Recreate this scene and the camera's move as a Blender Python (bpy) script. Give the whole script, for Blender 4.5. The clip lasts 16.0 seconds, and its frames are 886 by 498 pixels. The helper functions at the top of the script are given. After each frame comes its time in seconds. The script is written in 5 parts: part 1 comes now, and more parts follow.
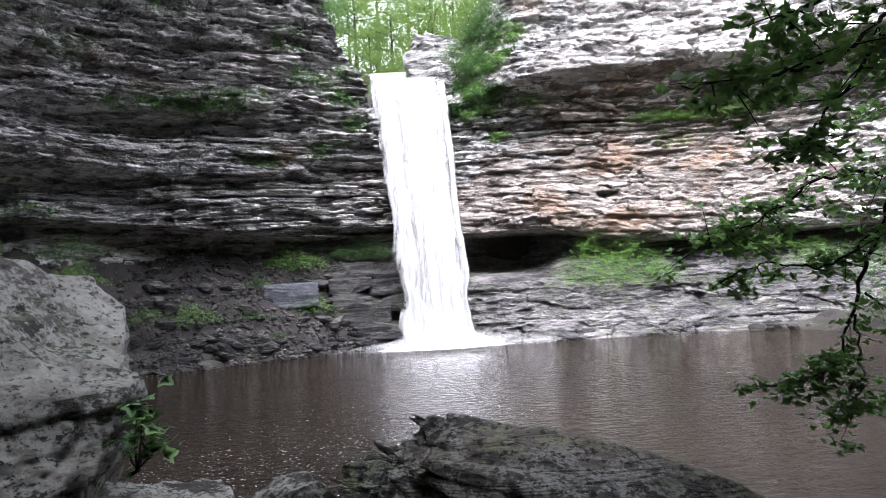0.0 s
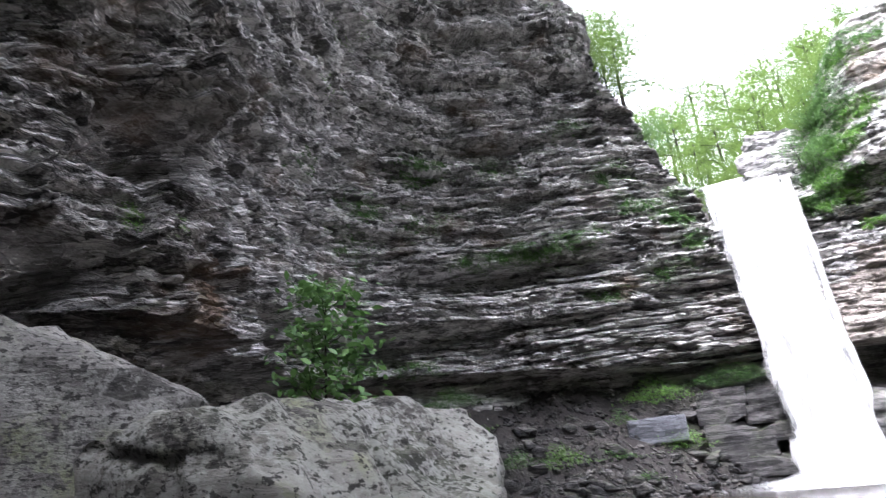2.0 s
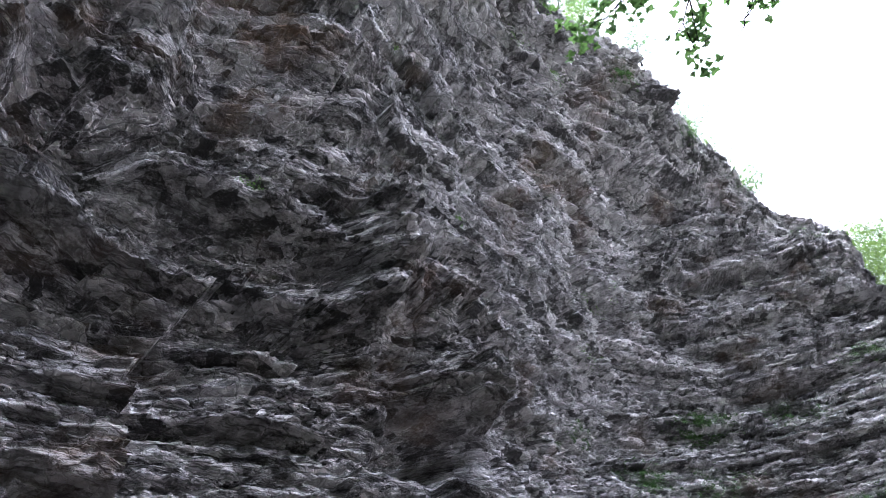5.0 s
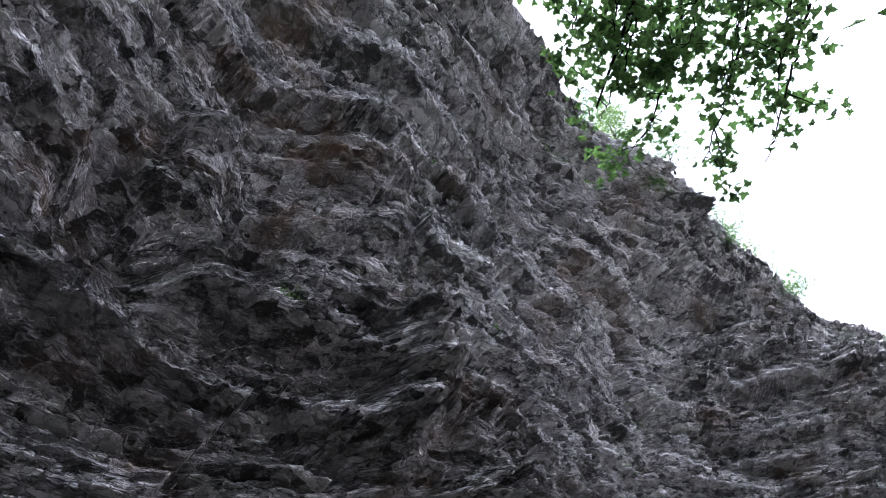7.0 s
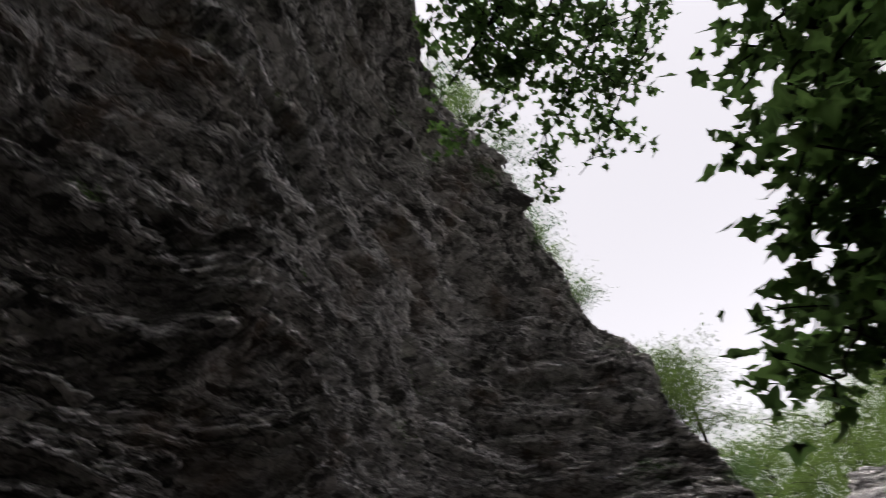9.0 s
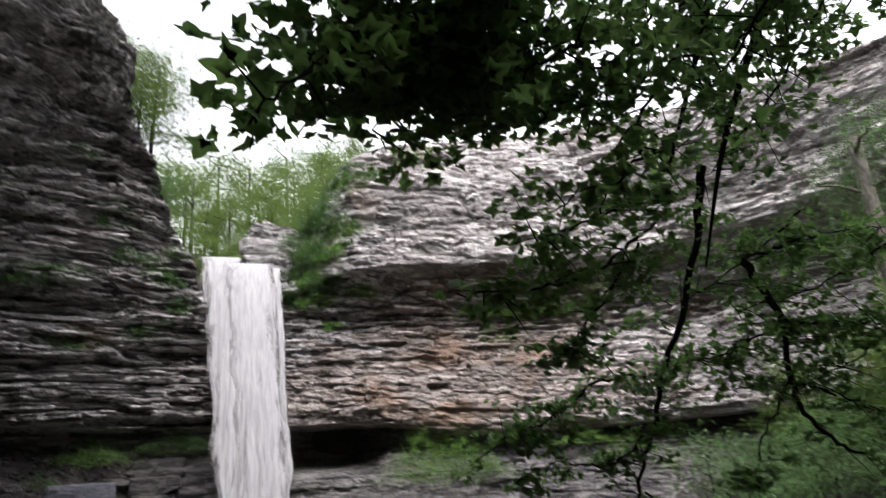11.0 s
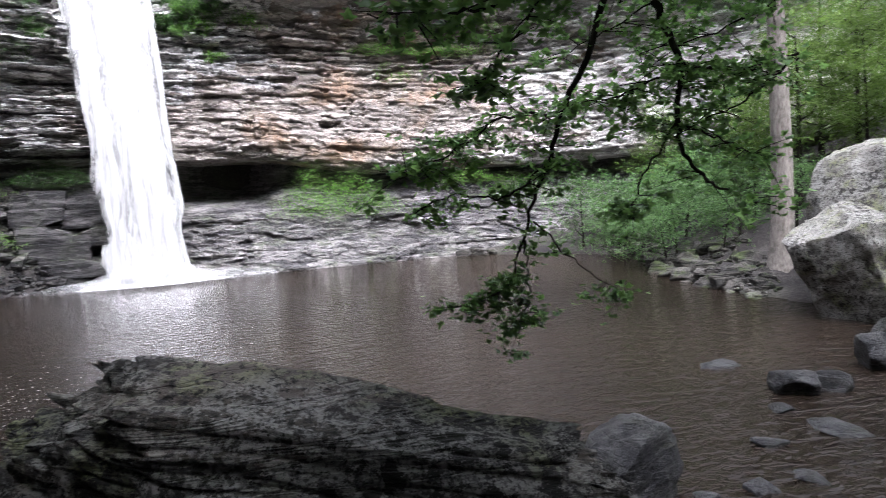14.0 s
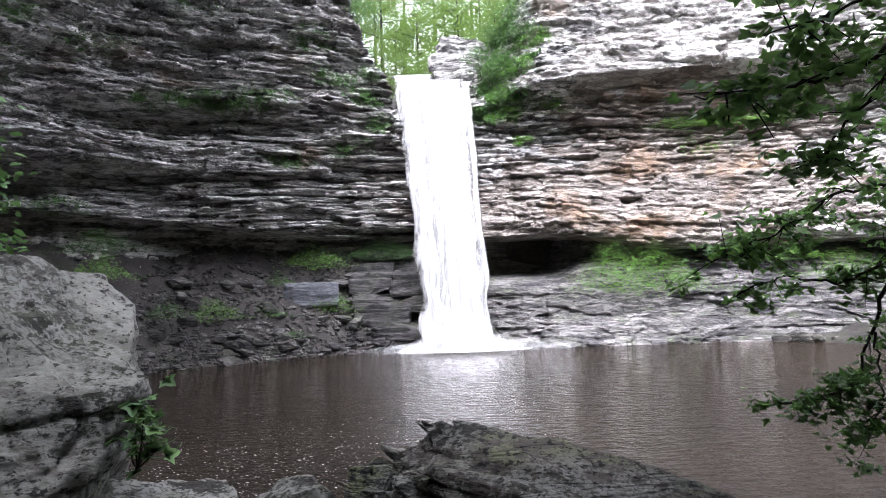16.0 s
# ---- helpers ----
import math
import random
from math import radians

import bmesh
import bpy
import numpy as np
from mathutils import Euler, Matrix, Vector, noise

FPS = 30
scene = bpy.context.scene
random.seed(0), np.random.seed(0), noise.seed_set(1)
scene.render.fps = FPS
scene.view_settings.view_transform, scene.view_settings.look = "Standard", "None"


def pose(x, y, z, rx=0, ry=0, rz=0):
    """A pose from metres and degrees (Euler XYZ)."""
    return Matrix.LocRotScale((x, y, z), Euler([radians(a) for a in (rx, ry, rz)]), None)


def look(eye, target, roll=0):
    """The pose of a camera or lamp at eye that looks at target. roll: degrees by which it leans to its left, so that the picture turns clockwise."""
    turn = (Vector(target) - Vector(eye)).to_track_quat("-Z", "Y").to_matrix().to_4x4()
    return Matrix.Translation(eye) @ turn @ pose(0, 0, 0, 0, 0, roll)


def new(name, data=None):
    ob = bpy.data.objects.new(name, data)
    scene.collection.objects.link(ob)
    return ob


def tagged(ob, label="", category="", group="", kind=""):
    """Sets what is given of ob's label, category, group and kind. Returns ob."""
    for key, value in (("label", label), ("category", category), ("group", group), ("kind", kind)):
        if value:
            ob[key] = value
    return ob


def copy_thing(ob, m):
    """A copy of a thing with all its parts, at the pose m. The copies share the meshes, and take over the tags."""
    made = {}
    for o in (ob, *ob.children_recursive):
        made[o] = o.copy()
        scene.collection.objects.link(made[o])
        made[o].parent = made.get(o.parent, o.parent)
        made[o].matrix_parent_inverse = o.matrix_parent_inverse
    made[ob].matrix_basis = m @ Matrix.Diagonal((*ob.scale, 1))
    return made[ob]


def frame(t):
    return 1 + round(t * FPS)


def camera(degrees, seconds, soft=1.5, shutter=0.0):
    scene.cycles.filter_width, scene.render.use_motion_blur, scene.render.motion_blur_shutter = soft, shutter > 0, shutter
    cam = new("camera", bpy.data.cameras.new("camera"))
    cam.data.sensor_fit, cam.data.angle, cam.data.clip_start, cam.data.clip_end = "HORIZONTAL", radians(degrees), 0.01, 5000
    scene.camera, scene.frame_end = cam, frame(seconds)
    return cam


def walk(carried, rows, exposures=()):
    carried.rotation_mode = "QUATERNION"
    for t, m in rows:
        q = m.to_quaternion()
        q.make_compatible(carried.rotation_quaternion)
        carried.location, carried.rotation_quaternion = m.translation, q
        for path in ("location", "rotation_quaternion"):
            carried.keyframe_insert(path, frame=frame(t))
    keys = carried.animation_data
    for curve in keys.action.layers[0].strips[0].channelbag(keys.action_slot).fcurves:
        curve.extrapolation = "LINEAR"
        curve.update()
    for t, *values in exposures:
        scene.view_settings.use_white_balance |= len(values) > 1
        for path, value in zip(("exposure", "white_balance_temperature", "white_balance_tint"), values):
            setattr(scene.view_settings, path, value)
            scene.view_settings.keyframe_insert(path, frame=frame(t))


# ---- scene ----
EYE = (0.0, 0.0, 4.5)


def facing(az, el, roll, x, y, z):
    """A pose at (x, y, z): azimuth to the right of +y, elevation and roll in degrees."""
    a, e = radians(az), radians(el)
    way = Vector((math.sin(a) * math.cos(e), math.cos(a) * math.cos(e), math.sin(e)))
    return look((x, y, z), Vector((x, y, z)) + 10 * way, roll)


cam = camera(66.54, 16.0, 0.6, 0.3)
# seconds, azimuth, elevation, roll, and where the viewer's hand holds the camera
TURNS = [
    (0.0, 0.78, 3.56, -3.52, -0.004, 0.001, 4.499), (0.5, -1.79, 5.27, -4.80, -0.026, 0.008, 4.514),
    (1.0, -9.53, 8.71, -6.79, -0.089, 0.256, 4.396), (1.5, -20.42, 13.98, -7.63, -0.203, 0.305, 4.405),
    (2.0, -27.08, 17.58, -7.22, -0.181, 0.399, 4.391), (2.5, -31.43, 22.39, -6.30, -0.207, 0.299, 4.450),
    (3.0, -36.49, 25.96, -5.64, -0.228, 0.193, 4.482), (3.5, -41.02, 31.50, -6.04, -0.156, 0.210, 4.413),
    (4.0, -45.51, 36.48, -6.57, -0.121, 0.069, 4.535), (6.3, -50.52, 48.93, -4.70, 0.142, -0.116, 4.771),
    (6.5, -51.33, 50.39, -4.31, 0.147, -0.132, 4.767), (7.0, -52.16, 51.27, -3.88, 0.153, -0.146, 4.781),
    (7.5, -50.83, 52.66, -3.94, 0.176, -0.153, 4.782), (8.0, -48.45, 53.32, -4.63, 0.171, -0.162, 4.772),
    (8.5, -43.56, 51.23, -5.42, 0.170, -0.160, 4.760), (9.0, -29.78, 46.12, -7.73, 0.190, -0.245, 4.589),
    (9.5, -14.53, 38.86, -7.08, 0.224, -0.169, 4.558), (10.0, -1.99, 31.81, -6.01, 0.256, -0.138, 4.533),
    (10.2, 2.41, 29.13, -5.76, 0.279, -0.121, 4.537), (12.3, 27.03, 0.75, -2.01, 0.205, 0.060, 4.481),
    (12.5, 27.85, -1.87, -1.88, 0.211, 0.080, 4.489), (13.0, 28.52, -3.88, -2.96, 0.205, 0.041, 4.483),
    (13.5, 27.34, -4.15, -3.53, 0.208, 0.047, 4.483), (14.0, 23.38, -3.74, -3.68, 0.193, 0.057, 4.483),
    (14.5, 14.73, -2.92, -3.64, 0.138, 0.058, 4.500), (15.0, 4.37, 1.03, -2.41, 0.102, 0.059, 4.504),
    (15.5, -1.05, 3.38, -2.13, 0.080, 0.049, 4.528), (16.0, -1.05, 3.83, -2.05, 0.084, 0.040, 4.524)]
EXPOSURES = [(0.0, 0.65), (1.0, 0.85), (2.0, 1.15), (3.0, 1.45), (4.2, 1.65), (6.3, 1.1), (7.5, 0.75), (8.5, -0.35), (9.0, -1.0), (10.2, -0.9), (12.3, 0.4), (13.5, 0.5), (15.0, 0.75), (16.0, 0.75)]
walk(cam, [(t, facing(*rest)) for t, *rest in TURNS], [(t, s, 6600 if 9 <= t < 12 else 5600 if 3.5 < t < 8 else 5950, 20 if 3.5 < t < 9 else 17) for t, s in EXPOSURES])

# ---- light: a bright hazy sky, a broad hazy sun behind the viewer ----
SUN_EL, SUN_AZ = 56.0, 180.0
world = bpy.data.worlds.new("sky")
scene.world = world
world.use_nodes = True
wn, wl = world.node_tree.nodes, world.node_tree.links
wn.clear()
sky = wn.new("ShaderNodeTexSky")
sky.sky_type, sky.sun_disc = "NISHITA", False
sky.sun_elevation, sky.sun_rotation = radians(SUN_EL), radians(SUN_AZ)
sky.air_density, sky.dust_density = 1.0, 4.0
haze = wn.new("ShaderNodeHueSaturation")
haze.inputs["Saturation"].default_value = 0.12
haze.inputs["Value"].default_value = 5.2
back = wn.new("ShaderNodeBackground")
back.inputs["Strength"].default_value = 0.15
wout = wn.new("ShaderNodeOutputWorld")
wl.new(sky.outputs["Color"], haze.inputs["Color"])
wl.new(haze.outputs["Color"], back.inputs["Color"])
wl.new(back.outputs["Background"], wout.inputs["Surface"])
sun = new("sun", bpy.data.lights.new("sun", "SUN"))
sun.data.energy, sun.data.angle, sun.data.color = 2.7, radians(24), (1.0, 0.97, 0.93)
_e, _a = radians(SUN_EL), radians(SUN_AZ)
sun.matrix_world = look((60 * math.sin(_a), 60 * math.cos(_a), 60), (0, 0, 60 - 60 * math.tan(_e)))

# ---- numeric noise ----
_rng = np.random.RandomState(7)
_PERM = np.concatenate([_rng.permutation(4096)] * 3)
_VAL = _rng.rand(4096)


def hashed(*ints):
    h = np.zeros_like(np.asarray(ints[0], dtype=np.int64))
    for i in ints:
        h = _PERM[(h + np.asarray(i, dtype=np.int64)) & 4095]
    return _VAL[h]


def vnoise(p, seed=0):
    """Smooth noise in -1..1 at points p (n, 3)."""
    i = np.floor(p).astype(np.int64)
    f = p - i
    f = f * f * (3 - 2 * f)
    out = 0
    for dx in (0, 1):
        wx = f[..., 0] if dx else 1 - f[..., 0]
        for dy in (0, 1):
            wy = f[..., 1] if dy else 1 - f[..., 1]
            for dz in (0, 1):
                wz = f[..., 2] if dz else 1 - f[..., 2]
                out = out + wx * wy * wz * hashed(i[..., 0] + dx + 31 * seed, i[..., 1] + dy, i[..., 2] + dz)
    return 2 * out - 1


def fbm(p, octaves=4, seed=0, gain=0.5):
    out, amp = 0, 1.0
    for o in range(octaves):
        out = out + amp * vnoise(p * 2.03 ** o, seed + o)
        amp *= gain
    return out


def smooth(a, b, x):
    t = np.clip((np.asarray(x, dtype=float) - a) / (b - a), 0, 1)
    return t * t * (3 - 2 * t)


def spline(knots, n):
    """Catmull-Rom through rows of numbers, n samples."""
    k = np.asarray(knots, dtype=float)
    k = np.vstack([2 * k[0] - k[1], k, 2 * k[-1] - k[-2]])
    u = np.linspace(0, len(k) - 3 - 1e-9, n)
    i = u.astype(int)
    f = (u - i)[:, None]
    a, b, c, d = k[i], k[i + 1], k[i + 2], k[i + 3]
    return 0.5 * (2 * b + (c - a) * f + (2 * a - 5 * b + 4 * c - d) * f ** 2 + (3 * b - a - 3 * c + d) * f ** 3)


# ---- mesh helpers ----
def mesh_from(name, verts, faces, material=None, flat=True):
    """verts (n, 3), faces (m, k) of one k: a mesh."""
    verts, faces = np.asarray(verts, dtype=np.float32), np.asarray(faces, dtype=np.int32)
    me = bpy.data.meshes.new(name)
    m, k = faces.shape
    me.vertices.add(len(verts))
    me.vertices.foreach_set("co", verts.ravel())
    me.loops.add(m * k)
    me.loops.foreach_set("vertex_index", faces.ravel())
    me.polygons.add(m)
    me.polygons.foreach_set("loop_start", np.arange(0, m * k, k, dtype=np.int32))
    me.polygons.foreach_set("loop_total", np.full(m, k, dtype=np.int32))
    me.update(calc_edges=True)
    me.validate()
    if not flat:
        me.polygons.foreach_set("use_smooth", np.ones(len(me.polygons), dtype=bool))
    if material:
        me.materials.append(material)
    return me


def grid_faces(rows, cols):
    i = np.arange(rows * cols).reshape(rows, cols)
    return np.stack([i[:-1, :-1], i[:-1, 1:], i[1:, 1:], i[1:, :-1]], -1).reshape(-1, 4)


def part(name, bm, material, parent, label=""):
    """Links a bmesh, or a mesh, as one object under a thing or a part."""
    if isinstance(bm, bmesh.types.BMesh):
        me = bpy.data.meshes.new(name)
        bm.to_mesh(me)
        bm.free()
    else:
        me = bm
    if material and not me.materials:
        me.materials.append(material)
    ob = new(name, me)
    ob.parent = parent
    return tagged(ob, label)


def tube(points, radii, sides=8):
    """Vertices and quads of a tapering tube along points."""
    pts = np.asarray(points, dtype=float)
    n = len(pts)
    tang = np.gradient(pts, axis=0)
    tang /= np.linalg.norm(tang, axis=1)[:, None] + 1e-9
    ref = np.array([0.13, 0.31, 1.0]) if abs(tang[:, 2]).mean() < 0.8 else np.array([1.0, 0.2, 0.1])
    a = np.cross(tang, ref)
    a /= np.linalg.norm(a, axis=1)[:, None] + 1e-9
    b = np.cross(tang, a)
    ang = np.linspace(0, 2 * np.pi, sides, endpoint=False)
    r = np.asarray(radii, dtype=float)[:, None, None]
    v = pts[:, None, :] + r * (np.cos(ang)[None, :, None] * a[:, None, :] + np.sin(ang)[None, :, None] * b[:, None, :])
    i = np.arange(n * sides).reshape(n, sides)
    j = np.roll(i, -1, axis=1)
    f = np.stack([i[:-1], j[:-1], j[1:], i[1:]], -1).reshape(-1, 4)
    return v.reshape(-1, 3), f


def joined(pieces):
    """Several (verts, faces) as one."""
    vs, fs, n = [], [], 0
    for v, f in pieces:
        vs.append(v)
        fs.append(f + n)
        n += len(v)
    return np.concatenate(vs), np.concatenate(fs)


# ---- materials ----
class Nodes:
    def __init__(self, name):
        self.mat = bpy.data.materials.new(name)
        self.mat.use_nodes = True
        self.t = self.mat.node_tree
        self.t.nodes.clear()
        self.out = self.t.nodes.new("ShaderNodeOutputMaterial")
        self.b = self.t.nodes.new("ShaderNodeBsdfPrincipled")
        self.t.links.new(self.b.outputs["BSDF"], self.out.inputs["Surface"])
        self.geo = self.t.nodes.new("ShaderNodeNewGeometry")
        self.pos = self.geo.outputs["Position"]

    def link(self, a, b):
        self.t.links.new(a, b)

    def put(self, socket, value):
        if isinstance(value, bpy.types.NodeSocket):
            self.link(value, socket)
        else:
            socket.default_value = value

    def scaled(self, vec, s):
        n = self.t.nodes.new("ShaderNodeMapping")
        n.inputs["Scale"].default_value = s
        self.link(vec, n.inputs["Vector"])
        return n.outputs["Vector"]

    def noise(self, scale, detail=5.0, rough=0.55, vec=None, distort=0.0):
        n = self.t.nodes.new("ShaderNodeTexNoise")
        n.inputs["Scale"].default_value, n.inputs["Detail"].default_value = scale, detail
        n.inputs["Roughness"].default_value, n.inputs["Distortion"].default_value = rough, distort
        self.link(vec or self.pos, n.inputs["Vector"])
        return n.outputs["Fac"]

    def voronoi(self, scale, vec=None, feature="F1", out="Distance", rand=1.0):
        n = self.t.nodes.new("ShaderNodeTexVoronoi")
        n.feature = feature
        n.inputs["Scale"].default_value, n.inputs["Randomness"].default_value = scale, rand
        self.link(vec or self.pos, n.inputs["Vector"])
        return n.outputs[out]

    def ramp(self, fac, stops):
        n = self.t.nodes.new("ShaderNodeValToRGB")
        r = n.color_ramp
        while len(r.elements) < len(stops):
            r.elements.new(0.5)
        for e, (p, c) in zip(r.elements, stops):
            e.position = p
            e.color = (*c, 1) if not isinstance(c, float) else (c, c, c, 1)
        self.link(fac, n.inputs["Fac"])
        return n.outputs["Color"]

    def mix(self, fac, a, b, how="MIX"):
        n = self.t.nodes.new("ShaderNodeMix")
        n.data_type, n.blend_type = "RGBA", how
        self.put(n.inputs[0], fac)
        self.put(n.inputs[6], a if isinstance(a, bpy.types.NodeSocket) else (*a, 1))
        self.put(n.inputs[7], b if isinstance(b, bpy.types.NodeSocket) else (*b, 1))
        return n.outputs[2]

    def math(self, op, a, b=0.0):
        n = self.t.nodes.new("ShaderNodeMath")
        n.operation = op
        self.put(n.inputs[0], a)
        self.put(n.inputs[1], b)
        return n.outputs[0]

    def axis(self, vec, which):
        n = self.t.nodes.new("ShaderNodeSeparateXYZ")
        self.link(vec, n.inputs[0])
        return n.outputs[which]

    def bump(self, height, strength, distance=0.05, under=None):
        n = self.t.nodes.new("ShaderNodeBump")
        n.inputs["Strength"].default_value, n.inputs["Distance"].default_value = strength, distance
        self.link(height, n.inputs["Height"])
        if under:
            self.link(under, n.inputs["Normal"])
        return n.outputs["Normal"]

    def done(self, color, rough=0.8, normal=None, spec=0.4, metal=0.0):
        self.put(self.b.inputs["Base Color"], color if isinstance(color, bpy.types.NodeSocket) else (*color, 1))
        self.put(self.b.inputs["Roughness"], rough)
        self.put(self.b.inputs["Specular IOR Level"], spec)
        self.put(self.b.inputs["Metallic"], metal)
        if normal:
            self.link(normal, self.b.inputs["Normal"])
        return self.mat


def rock_material(name, dark, mid, pale, stain=None, stain_at=(0.55, 0.75), moss=0.0, lichen=0.0, rough=0.8, band=1.0, cleft_shade=1.0, plates=1.0, blocky=0.0, patch=3.2, spec=0.3, wet=0.45, joints=0.0, grain=1.0):
    """Layered sandstone: thin beds along z, blotches, lichen, moss on what faces up."""
    m = Nodes(name)
    warp = m.t.nodes.new("ShaderNodeVectorMath")
    warp.operation = "ADD"
    wob = m.t.nodes.new("ShaderNodeTexNoise")
    wob.inputs["Scale"].default_value, wob.inputs["Detail"].default_value = 0.9, 3.0
    m.link(m.pos, wob.inputs["Vector"])
    m.link(m.pos, warp.inputs[0])
    m.link(m.scaled(wob.outputs["Color"], (0.5, 0.5, 0.10)), warp.inputs[1])
    bent = warp.outputs["Vector"]
    beds = m.noise(1.0, 6.0, 0.65, m.scaled(bent, (0.16, 0.16, 2.6 * band)), 0.05)
    fine = m.noise(7.0 * grain, 9.0, 0.78, m.scaled(m.pos, (0.5, 0.5, 1.8)))
    blot = m.noise(0.35, 4.0, 0.6)

    def chips(scale, stretch):
        c = m.t.nodes.new("ShaderNodeTexVoronoi")
        c.inputs["Scale"].default_value = scale
        m.link(m.scaled(bent, stretch), c.inputs["Vector"])
        return m.axis(c.outputs["Color"], 0), c.outputs["Distance"]
    slab, slab_d = chips(1.0, (0.55, 0.55, 2.4 * band))
    chip, chip_d = chips(3.0, (0.6, 0.6, 1.9))
    tone = m.math("ADD", m.math("ADD", m.math("MULTIPLY", beds, 0.34 - 0.22 * blocky), m.math("MULTIPLY", fine, 0.40)),
                  m.math("ADD", m.math("MULTIPLY", slab, 0.14 + 0.12 * blocky), m.math("MULTIPLY", chip, 0.12 + 0.10 * blocky)))
    col = m.ramp(tone, [(0.415, dark), (0.49, mid), (0.565, pale)])
    # Dark lines along the beds put the shade of narrow clefts into the colour.
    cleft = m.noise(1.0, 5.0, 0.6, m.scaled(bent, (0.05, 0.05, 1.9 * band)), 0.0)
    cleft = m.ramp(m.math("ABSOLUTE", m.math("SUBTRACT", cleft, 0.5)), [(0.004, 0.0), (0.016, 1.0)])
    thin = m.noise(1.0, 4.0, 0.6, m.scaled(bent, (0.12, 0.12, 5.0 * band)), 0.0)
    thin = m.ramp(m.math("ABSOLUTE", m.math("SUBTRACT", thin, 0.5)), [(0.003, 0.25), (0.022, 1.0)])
    gap = m.math("SUBTRACT", 1.0, m.math("MULTIPLY", m.math("SUBTRACT", 1.0, m.math("MULTIPLY", cleft, thin)), cleft_shade))
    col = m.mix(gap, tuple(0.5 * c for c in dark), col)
    col = m.mix(m.ramp(blot, [(0.46, 0.0), (0.62, wet)]), col, dark)
    crack = None
    if joints:
        jag = m.t.nodes.new("ShaderNodeVectorMath")
        jag.operation = "ADD"
        jit = m.t.nodes.new("ShaderNodeTexNoise")
        jit.inputs["Scale"].default_value, jit.inputs["Detail"].default_value = 2.6, 4.0
        m.link(m.pos, jit.inputs["Vector"])
        m.link(bent, jag.inputs[0])
        m.link(m.scaled(jit.outputs["Color"], (0.5, 0.5, 0.16)), jag.inputs[1])
        wide = m.voronoi(1.0, m.scaled(jag.outputs["Vector"], (0.75, 0.75, 2.3)), "DISTANCE_TO_EDGE")
        tight = m.voronoi(2.4, m.scaled(jag.outputs["Vector"], (0.8, 0.8, 2.2)), "DISTANCE_TO_EDGE")
        crack = m.math("MULTIPLY", m.ramp(wide, [(0.01, 0.0), (0.055, 1.0)]), m.ramp(tight, [(0.01, 0.35), (0.07, 1.0)]))
        here = m.ramp(m.noise(0.5, 3.0, 0.6), [(0.38, 0.25), (0.55, 1.0)])
        col = m.mix(m.math("MULTIPLY", m.math("MULTIPLY", m.math("SUBTRACT", 1.0, crack), here), joints), col, tuple(0.45 * c for c in dark))
    if stain:
        s = m.noise(0.16, 3.0, 0.5, m.scaled(m.pos, (1.0, 1.0, 1.6)))
        streak = m.noise(1.2, 3.0, 0.6, m.scaled(m.pos, (1.0, 1.0, 0.12)))
        f = m.math("MULTIPLY", m.ramp(s, [(stain_at[0], 0.0), (stain_at[1], 1.0)]), m.ramp(streak, [(0.35, 0.35), (0.6, 1.0)]))
        col = m.mix(f, col, m.mix(beds, stain, tuple(0.6 * c for c in stain)))
    if lichen:
        li = m.noise(patch, 9.0, 0.72)
        spots = m.noise(26.0, 4.0, 0.65)
        f = m.math("MULTIPLY", m.ramp(li, [(0.465, 0.0), (0.495, 1.0)]), m.ramp(spots, [(0.40, 0.2), (0.52, 1.0)]))
        col = m.mix(m.math("MULTIPLY", f, lichen), col, m.ramp(m.noise(1.1, 3.0), [(0.38, (0.30, 0.33, 0.17)), (0.47, (0.40, 0.40, 0.36)), (0.6, (0.52, 0.515, 0.49))]))
        dk = m.ramp(m.noise(4.5 * grain, 7.0, 0.72, m.scaled(m.pos, (1.0, 1.0, 1.7))), [(0.54, 0.0), (0.58, 0.9)])
        col = m.mix(dk, col, tuple(0.4 * c for c in dark))
    if moss:
        nz = m.axis(m.geo.outputs["Normal"], 2)
        mo = m.math("MULTIPLY", m.ramp(m.noise(0.55, 6.0, 0.7), [(0.5, 0.0), (0.62, 1.0)]),
                    m.ramp(nz, [(0.45, 0.15), (0.8, 1.0)]))
        col = m.mix(m.math("MULTIPLY", mo, moss), col, m.mix(fine, (0.035, 0.06, 0.015), (0.12, 0.17, 0.04)))
    n1 = m.bump(m.math("ADD", m.math("MULTIPLY", slab, 0.7), m.math("MULTIPLY", slab_d, 0.6)), 0.75, 0.22 * plates)
    n2 = m.bump(m.math("ADD", m.math("MULTIPLY", chip, 0.8), m.math("MULTIPLY", chip_d, 0.5)), 0.8, 0.10 * plates, n1)
    n2 = m.bump(fine, 0.95, 0.085, n2)
    n2 = m.bump(gap, 0.9, 0.12, n2)
    if crack:
        n2 = m.bump(crack, 0.9, 0.08, n2)
    return m.done(col, rough, n2, spec)


